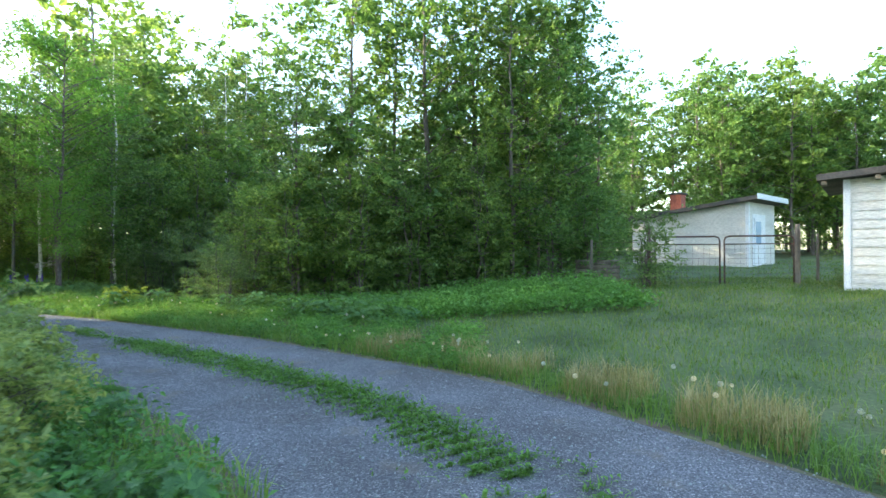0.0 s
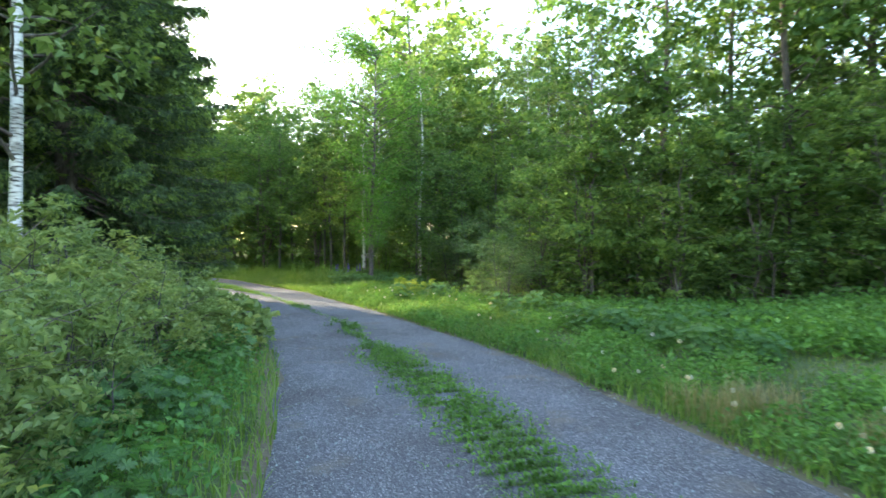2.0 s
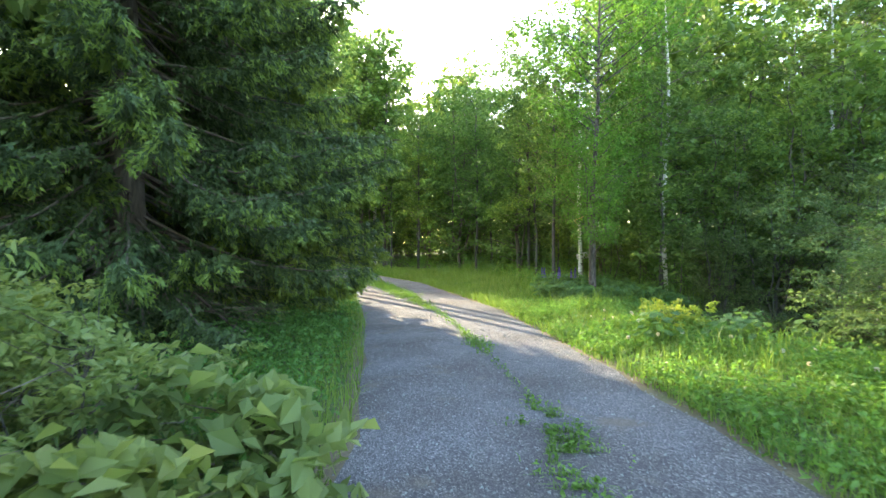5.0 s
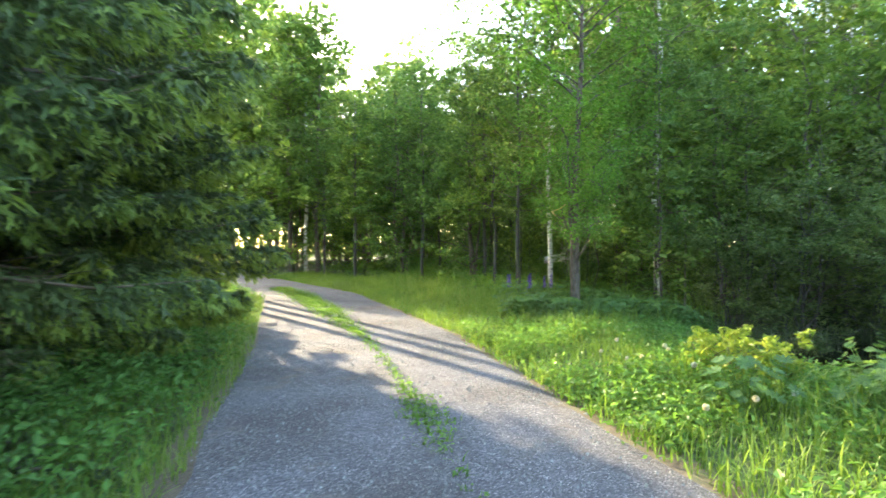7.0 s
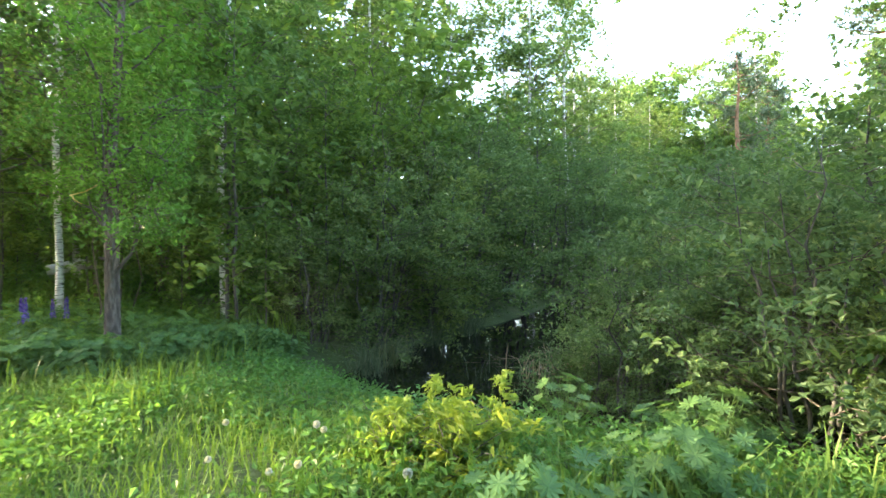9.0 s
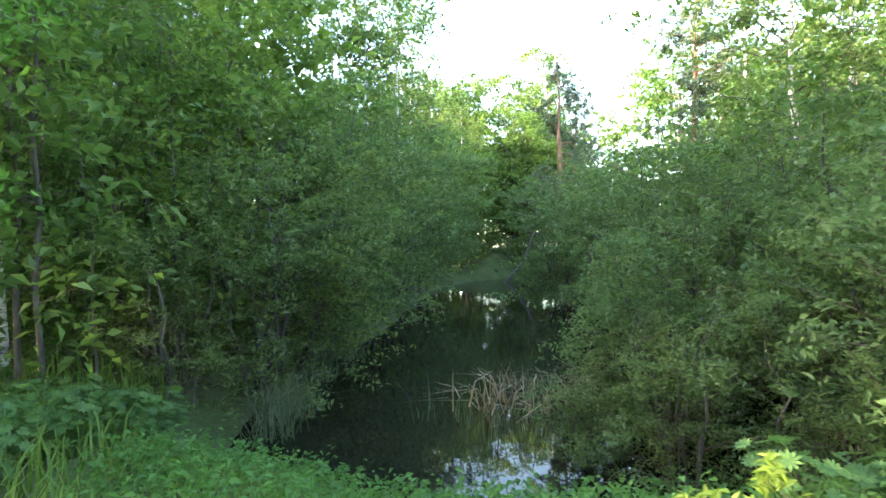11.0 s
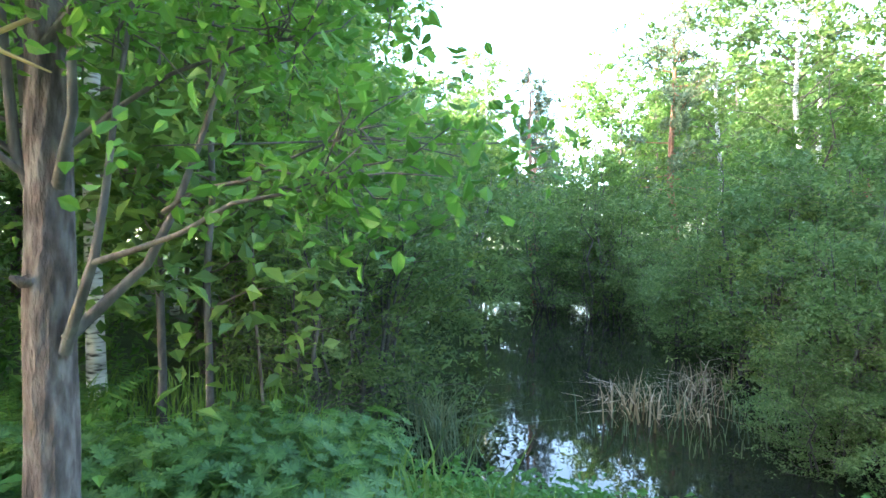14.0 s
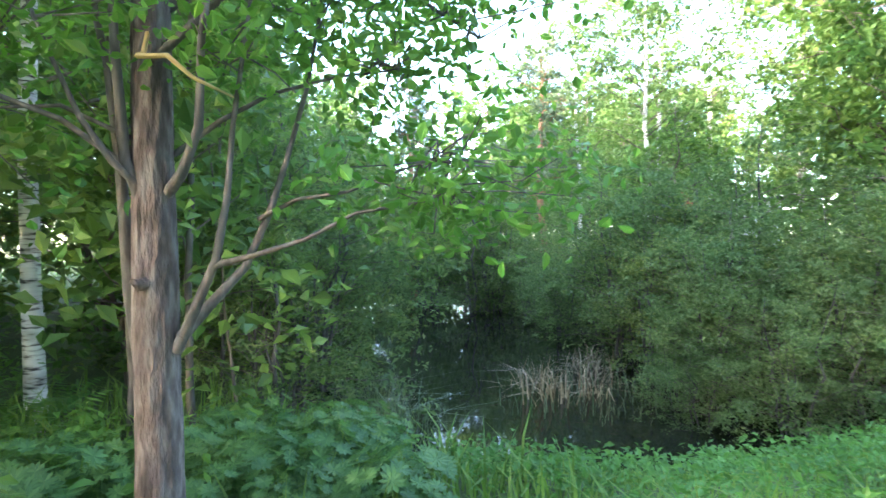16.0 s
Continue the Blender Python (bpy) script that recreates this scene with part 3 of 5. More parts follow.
# grass in the middle of the track
rng = np.random.default_rng(21)
ii = rng.choice(len(SM), 30000, p=half ** 1.7 / (half ** 1.7).sum())
P = SM[ii] + sn[ii] * (rng.normal(size=30000) * half[ii] * 0.55)[:, None]
P = P[(P[:, 0] > -26) & (P[:, 0] < 3)]
P = clumpy(P, 2.3, 4, -0.32)
g = grass("track_grass", "low green grass and weeds between the ruts", P, 0.10, 0.006, GRASS, 22, 0.8)
g.location.z = 0.03
q = P[rng.integers(0, len(P), 12000)]
pos = np.column_stack([q, 0.05 + rng.uniform(0, 0.06, len(q))])
tagged(quads("track_weeds", leaves(pos, 0.045, rng, 1.2, 0.6), LEAF_HERB), "small broad-leaved weeds in the track's middle ridge", "weeds", kind="stuff")
# dry grass tufts on the lawn's edge
P = scatter(8000, (-2, 4.8, 2.0, 9), lambda P, r, l, p: (r > 0.25) & (r < 0.95), 23)
P = clumpy(P, 1.6, 9, -0.02)
grass("dry_grass", "pale dry grass tufts on the lawn's edge", P, 0.34, 0.004, GRASS_DRY, 24, 0.35)

# broad-leaved herbs: leaf layers over the banks
def herb_layer(name, label, P, h, size, material, seed, per=9, spread=0.14):
    rng = np.random.default_rng(seed)
    n = len(P)
    z = height(P)
    hh = h * rng.uniform(0.45, 1.15, n)
    c = np.repeat(np.column_stack([P, z]), per, 0)
    k = rng.uniform(0.15, 1.0, n * per)
    c[:, 2] += np.repeat(hh, per) * k
    c[:, :2] += rng.normal(size=(n * per, 2)) * spread
    return tagged(quads(name, leaves(c, size, rng, 0.9, 0.55), material), label, "plants", kind="stuff")


herb_layer("shore_herbs", "small leafy herbs in the shore grass", SHORE_HERBS, 0.24, 0.06, LEAF_HERB, 29, 8, 0.1)
P = clumpy(scatter(4200, (-14, 0.5, 6, 17), lambda P, r, l, p: (r > 0.12) & (r < 2.2) & (p > 0.3), 25), 1.1, 6, -0.12)
herb_layer("verge_herbs", "low broad-leaved herbs in the verge grass", P, 0.27, 0.065, LEAF_HERB, 26, 9, 0.09)
P = scatter(2600, (-9, 4, 9, 17), lambda P, r, l, p: (r > 2.3) & (p > 0.2) & ((P[:, 1] > 11.0 - 0.10 * P[:, 0]) | (P[:, 0] < -3.0)) & (P[:, 1] < 14.6), 31)
herb_layer("nettle_bank", "dense dark green nettles and raspberry leaves", P, 0.42, 0.10, LEAF_HERB, 32)
P = scatter(2300, (-34, -13, 14, 34), lambda P, r, l, p: (r > 2.6) & (r < 11) & (p > 1), 33)
herb_layer("forest_herbs", "green leafy herbs on the forest floor", P, 0.5, 0.10, LEAF_HERB, 34)
P = scatter(1900, (-14, 0, 0.0, 13), lambda P, r, l, p: (l > 0.35) & (l < 1.9), 35)
herb_layer("roadside_herbs", "leafy green herbs beside the track", P, 0.42, 0.07, LEAF_HERB, 36, 10)
P = scatter(1200, (-30, -12.5, 9, 19), lambda P, r, l, p: (l > 0.3) & (l < 2.2), 37)
herb_layer("shoulder_herbs", "leafy herbs under the spruces", P, 0.35, 0.07, LEAF_HERB, 38, 9)

P = np.concatenate([scatter(3600, (-50, -13, 17, 50), lambda P, r, l, p: (r > 8) & (p > 2.5), 70), scatter(1500, (-54, -15, -25, 12), lambda P, r, l, p: (l > 5), 71), scatter(1400, (6, 50, 29, 52), lambda P, r, l, p: (p > 2), 72),
                    scatter(1200, (-12, 20, 46, 58), lambda P, r, l, p: p > 1, 73), scatter(700, (-4.5, 5, 15.2, 21), lambda P, r, l, p: p > 0.1, 74), scatter(700, (-60, -36, 19.8, 30), lambda P, r, l, p: r > -90, 75)])
herb_layer("forest_thicket", "dense green undergrowth filling the forest edge", P, 2.3, 0.19, LEAF, 76, 13, 0.5)

# gravel stones along the track
rng = np.random.default_rng(41)
P = scatter(6000, (-16, 4, 2.5, 17), lambda P, r, l, p: (r < 0.05) & (l < 0.05), 42)
tv = np.array([(1, 0, -0.5), (-0.5, 0.87, -0.5), (-0.5, -0.87, -0.5), (0, 0, 0.6)])
a = rng.uniform(0, 6.28, len(P))
S = rng.uniform(0.006, 0.016, len(P))
V = np.empty((len(P), 4, 3))
V[:, :, 0] = P[:, None, 0] + S[:, None] * (np.cos(a)[:, None] * tv[:, 0] - np.sin(a)[:, None] * tv[:, 1])
V[:, :, 1] = P[:, None, 1] + S[:, None] * (np.sin(a)[:, None] * tv[:, 0] + np.cos(a)[:, None] * tv[:, 1])
V[:, :, 2] = 0.042 + S[:, None] * tv[:, 2]
i = np.arange(len(P))[:, None] * 4
F = np.concatenate([i + np.array(f) for f in ((0, 1, 3), (1, 2, 3), (2, 0, 3))])
tagged(link("loose_gravel", V.reshape(-1, 3), F, STONE), "loose grey stones scattered on the track", "gravel", kind="stuff")


# ---- plants built once and copied ----
def lupin(name, label, seed, n_leaf=48, h=0.6, flower=False):
    rng = np.random.default_rng(seed)
    root = tagged(new(name), label, "lupin")
    q, stems = [], []
    for i in range(n_leaf):
        az = rng.uniform(0, 6.28)
        z = h * rng.uniform(0.35, 1.0)
        rr = 0.40 * math.sqrt(rng.uniform(0.02, 1)) * (1.1 - 0.3 * z / h)
        c = np.array([math.cos(az) * rr, math.sin(az) * rr, z])
        stems.append((bend((rr * 0.1 * math.cos(az), rr * 0.1 * math.sin(az), 0), c, rng, 0.08, 0.04, 4), [0.004, 0.0035, 0.003, 0.002]))
        nor = unit(np.array([math.cos(az) * 0.5, math.sin(az) * 0.5, 1.0]) + rng.normal(size=3) * 0.25)
        u = unit(np.cross(nor, rng.normal(size=3)))
        v = np.cross(nor, u)
        m = 10
        L = rng.uniform(0.055, 0.09)
        for k in range(m):
            b = 6.28 * k / m
            t = math.cos(b) * u + math.sin(b) * v + nor * 0.25
            s = -math.sin(b) * u + math.cos(b) * v
            q.append([c, c + t * L * 0.6 + s * L * 0.16 - nor * 0.004, c + t * L - nor * L * 0.12, c + t * L * 0.6 - s * L * 0.16 - nor * 0.004])
    tubes("stem", stems, LEAF_LUPIN, root, sides=3)
    quads("foliage", np.array(q), LEAF_LUPIN, root)
    if flower:
        c = []
        for k in range(110):
            f = k / 110
            b = k * 2.4
            rr = 0.032 * (1 - 0.75 * f)
            c.append((rr * math.cos(b), rr * math.sin(b), h * 0.85 + f * 0.27))
        quads("flower_spike", leaves(np.array(c), 0.028, rng, 0.3, 0.8), PETAL_BLUE, root, "blue-violet flower spike")
    return root


def fern(name, label, seed):
    rng = np.random.default_rng(seed)
    root = tagged(new(name), label, "fern")
    q, ribs = [], []
    for f in range(9):
        az = 6.28 * f / 9 + rng.uniform(-0.3, 0.3)
        d = np.array([math.cos(az), math.sin(az), 0])
        s = np.array([-math.sin(az), math.cos(az), 0])
        L = rng.uniform(0.55, 0.8)
        k = np.linspace(0, 1, 18)
        rib = np.outer(k * L * 0.75, d) + np.outer(L * (0.95 * k - 0.5 * k ** 2.4), (0, 0, 1))
        ribs.append((rib, 0.004 * (1.1 - k)))
        for i in range(3, 18):
            w = 0.17 * math.sin(math.pi * min(1, k[i] * 0.92 + 0.1)) + 0.01
            for g in (-1, 1):
                a = rib[i]
                t = s * g + d * 0.35 - np.array([0, 0, 0.25])
                q.append([a, a + t * w * 0.5 + d * 0.016, a + t * w, a + t * w * 0.5 - d * 0.016])
    tubes("stalk", ribs, LEAF_HERB, root, sides=3)
    quads("frond", np.array(q), LEAF_HERB, root)
    return root


def tussock(name, label, category, seed, n, h, w, material, lean=0.6, rad=0.14):
    rng = np.random.default_rng(seed)
    root = tagged(new(name), label, category)
    P = rng.normal(size=(n, 2)) * rad
    V, F = blades(P + 500, h, w, rng, lean)
    V = V - np.array([500, 500, float(height([(500, 500)])[0])])
    V[:, 2] -= V[:, 2].min()
    tagged(link("foliage", V, F, material, root), kind="stuff")
    return root


def dandelion(name, seed):
    rng = np.random.default_rng(seed)
    root = tagged(new(name), "white dandelion seed head on a thin stem", "dandelion", "dandelions in the grass")
    tubes("stem", [(bend((0, 0, 0), (0.02, 0.01, 0.30), rng, 0, 0.05, 5), [0.003] * 5)], GRASS, root, sides=4)
    d = unit(rng.normal(size=(130, 3)))
    c = np.array([0.02, 0.01, 0.30])
    s = unit(np.cross(d, rng.normal(size=(130, 3))))
    q = np.stack([c + d * 0.004, c + d * 0.024 + s * 0.007, c + d * 0.029, c + d * 0.024 - s * 0.007], 1)
    quads("seed_head", q, PETAL_WHITE, root, "fluffy white seed globe")
    return root


def spread_copies(made, spots, seed, s0=0.8, s1=1.25, group="", sink=0.02):
    """The built things go to the first spots, copies of them to the others."""
    rng = np.random.default_rng(seed)
    for i, (x, y) in enumerate(spots):
        m = at_ground(x, y, rng.uniform(0, 360), rng.uniform(s0, s1), sink)
        if group:
            for o in made:
                o["group"] = group
        if i < len(made):
            made[i].matrix_basis = m
        else:
            copy_bare(made[i % len(made)], m)


def copy_bare(ob, m):
    keep = ob.matrix_basis.copy()
    ob.matrix_basis = Matrix.Identity(4)
    c = copy_thing(ob, m)
    ob.matrix_basis = keep
    return c


# ---- trees of the place ----
birches = [broadleaf("birch_tree", "tall birch with white bark and airy green crown", "birch", 12.0, 2.3, 0.2, 54, 4800, 0.148, LEAF_BIRCH, BARK_BIRCH, 100 + i, 0.085, 1.2, droop=0.15) for i in range(3)]
aspens = [broadleaf("deciduous_tree", "leafy green deciduous forest tree", "tree", 10.5, 2.2, 0.16, 54, 4900, 0.168, LEAF, BARK, 110 + i, 0.085, 1.0) for i in range(3)]
alders = [broadleaf("alder_tree", "dense dark green alder of several stems", "alder", 7.0, 1.9, 0.08, 50, 4400, 0.152, LEAF, BARK, 120 + i, 0.055, 0.9, 3, 0.12) for i in range(2)]
willows = [broadleaf("willow_bush", "light green willow bush at the pond", "willow", 3.2, 1.35, 0.08, 54, 6800, 0.074, LEAF_WILLOW, BARK_LIMB, 130 + i, 0.03, 1.0, 6, 0.28, clump=0.2, aspect=0.46) for i in range(3)]
shrubs = [broadleaf("spirea_shrub", "dense light green shrub with small leaves", "shrub", 1.35, 0.62, 0.1, 36, 2500, 0.062, LEAF_SHRUB, BARK_LIMB, 140 + i, 0.012, 1.2, 7, 0.3, clump=0.11, aspect=0.5) for i in range(3)]
saplings = [broadleaf("sapling", "thin young tree with sparse leaves", "sapling", 4.2, 0.9, 0.2, 26, 1700, 0.10, LEAF, BARK_LIMB, 150 + i, 0.022, 1.1) for i in range(2)]
far_trees = [broadleaf("forest_tree", "tall leafy tree of the far forest edge", "tree", 13.0, 2.9, 0.18, 40, 2400, 0.32, LEAF, BARK, 160 + i, 0.11, 1.0, clump=0.5) for i in range(2)]
far_birches = [broadleaf("forest_birch", "tall slim birch of the far forest edge", "birch", 14.0, 2.3, 0.28, 38, 2200, 0.27, LEAF_BIRCH, BARK_BIRCH, 170 + i, 0.10, 1.2, droop=0.2, clump=0.42) for i in range(2)]

far_alders = [broadleaf("forest_alder", "dense low tree of the forest edge", "tree", 7.0, 2.2, 0.06, 36, 2000, 0.23, LEAF, BARK, 175 + i, 0.055, 0.9, 3, 0.12, clump=0.5) for i in range(2)]
# row between lawn and pond
spread_copies([aspens[0], aspens[1]], [(-2.9, 16.6), (2.6, 17.6)], 1, 0.95, 1.05)
for i, (k, x, y, s) in enumerate([(0, -0.6, 16.2, 1.05), (1, 0.9, 17.6, 1.1), (2, 3.4, 16.4, 0.85), (0, -4.4, 15.9, 0.72), (1, 1.9, 15.6, 0.8), (2, -1.6, 17.4, 1.0), (2, 4.4, 18.4, 0.8), (0, 5.6, 20.0, 0.75)]):
    copy_bare(aspens[k], at_ground(x, y, 70 * i, s))
spread_copies(alders, [(-4.2, 14.9), (-0.9, 15.1)], 2, 0.6, 0.7)
for i, (x, y, s) in enumerate([(-2.4, 14.8, 0.6), (1.0, 15.0, 0.62), (2.9, 15.4, 0.55), (-5.6, 15.6, 0.55), (4.3, 16.4, 0.5), (0.1, 16.0, 0.7), (-3.4, 15.9, 0.75)]):
    copy_bare(alders[i % 2], at_ground(x, y, 47 * i, s))
spread_copies(willows, [(-5.9, 14.1), (-6.9, 16.0), (-4.9, 16.8)], 3, 0.75, 0.85, "willow bushes round the pond")
willows[0].matrix_basis = at_ground(-5.7, 14.0, 20, 0.56)
willows[1].matrix_basis = at_ground(-6.5, 16.3, 110, 0.92)
for i, (x, y, s) in enumerate([(-5.3, 17.7, 0.9), (-3.6, 19.0, 1.0), (-2.6, 20.8, 1.1), (-1.7, 22.6, 1.1), (-0.6, 28.0, 1.3), (1.2, 27.0, 0.8), (2.6, 26.0, 0.9), (-4.2, 17.0, 1.0), (0.5, 24.8, 0.8), (-5.9, 15.4, 0.6),
                                   (-0.3, 30.5, 1.5), (2.0, 33.0, 1.5), (-10.7, 22.1, 1.15), (-10.0, 23.6, 1.3), (-9.0, 26.0, 1.6), (-7.4, 28.8, 1.75), (-5.8, 32.0, 1.8), (-4.0, 35.5, 1.9), (-11.5, 21.2, 0.75), (-9.6, 25.2, 1.5), (-8.0, 30.6, 1.9),
                                   (-4.7, 20.9, 1.2), (-7.6, 17.8, 0.6), (-7.0, 18.5, 0.72), (-6.2, 18.9, 0.9), (-6.9, 17.2, 0.55), (-5.7, 20.0, 0.95), (-4.0, 19.4, 1.35), (-2.8, 22.4, 1.1), (-1.6, 24.6, 0.72), (-0.2, 27.6, 1.35), (1.6, 28.0, 0.95), (3.6, 27.4, 0.95), (-7.5, 19.0, 0.42), (-7.9, 18.6, 0.36), (-0.6, 26.0, 0.7), (-3.2, 23.2, 0.7), (2.6, 30.6, 1.9), (5.2, 35.5, 1.9), (10.5, 41.5, 2.0), (0.0, 44.5, 2.0), (4.5, 49, 2.1), (9.5, 51, 2.1), (14.5, 49, 2.1), (-3.4, 40.5, 2.0)]):
    copy_bare(willows[i % 3], at_ground(x, y, 83 * i, s, 0.15))
for i, (x, y, s) in enumerate([(-11.2, 24.2, 0.9), (-10.2, 26.5, 0.95), (-8.6, 29.5, 1.0), (-7.4, 33.0, 1.1), (-5.2, 38.5, 1.1), (-12.2, 22.9, 0.8), (0.8, 29.5, 0.8), (3.6, 30.5, 0.9), (-2, 42.5, 1.1), (3, 47, 1.2), (8.5, 51, 1.2), (14, 51, 1.2), (-2.0, 21.4, 0.8), (1.5, 22.2, 0.8), (6, 37.5, 1.0)]):
    copy_bare(alders[i % 2], at_ground(x, y, 61 * i, s, 0.1))
for i, (x, y, s) in enumerate([(0.0, 46.0, 1.4), (5, 50.5, 1.5), (10, 52.5, 1.4), (-2.5, 44.2, 1.4), (2.2, 48.6, 1.5), (-0.8, 43.0, 0.8), (2.6, 46.2, 0.8), (8, 50, 1.6), (9.5, 49.4, 1.3), (11, 51, 1.6), (7, 48.9, 1.0), (12.5, 48.6, 1.3), (13.6, 46.6, 1.2)]):
    copy_bare(alders[i % 2], at_ground(x, y, 71 * i, s, 0.1))
# birches: the white trunk by the shrubs, the one at the maple, those over the pond
birches[0].matrix_basis = at_ground(-10.5, 6.84, 30, 1.12)
birches[1].matrix_basis = at_ground(-13.31, 21.75, 120, 0.82)
birches[2].matrix_basis = at_ground(0.74, 22.95, 200, 0.95)
for i, (x, y, s) in enumerate([(3.2, 22.0, 0.9), (4.8, 24.2, 1.0), (-15.9, 21.2, 0.72), (-18.4, 25.2, 0.9), (-9.4, 33.5, 1.1), (-7.0, 36.5, 1.15), (2.9, 19.6, 0.9), (5.0, 27.5, 1.0), (-12.0, 29.5, 1.0), (-4.4, 36.2, 1.1), (-3.4, 39.3, 1.1), (-1.8, 42.6, 1.05), (0.4, 45.2, 1.0), (3.3, 47.6, 0.9), (-6.2, 34.0, 1.1)]):
    copy_bare(birches[i % 3], at_ground(x, y, 77 * i, s))
the_pine = pine("pine_tree", "pine with orange-brown trunk behind the pond bushes", 10.5, 180)
the_pine.matrix_basis = at_ground(3.1, 28.0, 0, 1.0)
copy_bare(the_pine, at_ground(2.2, 34.0, 150, 0.95))
copy_bare(the_pine, at_ground(4.6, 36.5, 60, 0.9))

# forest beyond the bank on the pond side
aspens[2].matrix_basis = at_ground(-16.2, 26.2, 10, 0.95)
P = scatter(64, (-44, -11.5, 20, 48), lambda P, r, l, p: (r > 5.5) & (p > 3.0) & ~((P[:, 0] > -15) & (P[:, 1] < 24)), 51)
rng = np.random.default_rng(52)
for i, (x, y) in enumerate(P):
    src = (aspens[i % 3], birches[i % 3], far_alders[i % 2], far_trees[i % 2])[i % 4]
    copy_bare(src, at_ground(x, y, rng.uniform(0, 360), rng.uniform(1.0, 1.35) * (1.2 if i % 4 == 2 else 1) * (0.84 if x < -20 else 1)))
spread_copies(saplings, scatter(24, (-30, -11.6, 18, 30), lambda P, r, l, p: (r > 4.2) & (r < 9) & (p > 1.2) & (np.hypot(P[:, 0] + 13.4, P[:, 1] - 18.8) > 1.2), 53), 54, 0.6, 1.2, "young trees at the forest edge")
slim_trees = [broadleaf("slim_tree", "slim grey-stemmed forest tree with a high leafy crown", "tree", 9.0, 1.5, 0.3, 44, 4200, 0.13, LEAF, BARK_LIMB, 190 + i, 0.06, 1.2) for i in range(2)]
spread_copies(slim_trees, [(-16.5, 20.7), (-24.8, 25.2), (-26.6, 24.6), (-28.6, 23.4), (-21.0, 24.4), (-23.0, 22.8), (-19.6, 22.6), (-27.0, 22.4), (-18.2, 21.6), (-30.5, 22.9), (-22.0, 26.6)], 191, 0.72, 0.95, "slim trees at the forest edge")
copy_bare(saplings[0], at_ground(-12.6, 20.5, 40, 1.3))
copy_bare(saplings[1], at_ground(-12.9, 20.9, 140, 1.45))
# tall trees added where the spruce hides them, to shade the pond tree
for i, (x, y, k) in enumerate([(-49.5, 22.8, 1.2), (-51, 24.0, 1.25), (-50, 25.6, 1.2), (-53, 23.4, 1.3), (-37, 23.0, 1.15), (-40, 23.3, 1.25), (-43, 23.3, 1.2), (-46, 23.1, 1.25), (-34, 22.8, 1.1), (-38.5, 24.2, 1.2), (-44.5, 24.6, 1.3)]):
    copy_bare(far_trees[i % 2], at_ground(x, y, 70 * i, k))
# high crowns added behind the spruce, so that sun only passes below them
screen_tree = broadleaf("tall_tree", "tall tree added behind the spruce to hold off the sun", "tree", 13.5, 2.9, 0.52, 50, 4200, 0.2, LEAF, BARK, 195, 0.12, 1.0, clump=0.45)
screen_tree.matrix_basis = at_ground(-26, 15.6, 0, 1.0)
for i, (x, y, k) in enumerate([(-29, 16.3, 1.05), (-23.4, 14.0, 0.95), (-31.5, 17.0, 1.1)]):
    copy_bare(screen_tree, at_ground(x, y, 80 * i, k))
# far forest all round
ring = []
rng = np.random.default_rng(55)
for i in range(112):
    az = rng.uniform(0, 6.28)
    d = rng.uniform(40, 58)
    x, y = -4 + math.cos(az) * d, 20 + math.sin(az) * d * 0.9
    if x < -24 and 11.5 < y < 21.5:
        continue
    ring.append((x, y))
low = [(rng.uniform(13, 36), rng.uniform(30, 46)) for i in range(36)]
for i, (x, y) in enumerate(low):
    copy_bare(far_trees[i % 2], at_ground(x, y, 40 * i, rng.uniform(0.72, 0.95)))
far_alders[0].matrix_basis = at_ground(-40, 30, 0, 1.0)
far_alders[1].matrix_basis = at_ground(-36, 34, 0, 1.0)
spread_copies(far_trees + far_birches, ring, 56, 0.85, 1.2, "far forest edge")
for i in range(16):
    copy_bare((far_trees + far_birches)[i % 4], at_ground(rng.uniform(-6, 14), rng.uniform(50, 58), 50 * i, rng.uniform(0.85, 1.1)))

for i in range(26):
    x, y = rng.uniform(-48, -31), rng.uniform(22.5, 33)
    copy_bare((far_trees[i % 2], far_alders[i % 2], far_birches[i % 2])[i % 3], at_ground(x, y, rng.uniform(0, 360), rng.uniform(0.75, 1.05)))
# mostly unseen trees, added to keep the low sun off lawn and shed
for i in range(30):
    x, y = rng.uniform(-44, -15.5), rng.uniform(-14, 10)
    if fields(np.array([(x, y)]))[1][0] > 3.5:
        copy_bare((far_trees[i % 2], far_alders[i % 2])[i % 2], at_ground(x, y, rng.uniform(0, 360), rng.uniform(0.9, 1.3)))
# the first four are added to keep sun off the pond tree
for i, (x, y, s) in enumerate([(-20.5, 23.0, 1.1), (-25, 23.6, 1.2), (-29, 24.2, 1.2), (-34.5, 23.4, 1.2), (-38, 12, 1.3), (-34, 8.0, 1.2)]):
    copy_bare(alders[i % 2], at_ground(x, y, 33 * i, s))
for i in range(34):
    az = radians(-100 + 200 * (i + rng.uniform(0, 1)) / 34)
    d = rng.uniform(36, 46)
    x, y = -6 + math.sin(az) * d, 16 + math.cos(az) * d * 0.95
    if not (x < -20 and 12 < y < 20):
        copy_bare(far_alders[i % 2], at_ground(x, y, rng.uniform(0, 360), rng.uniform(0.8, 1.1)))

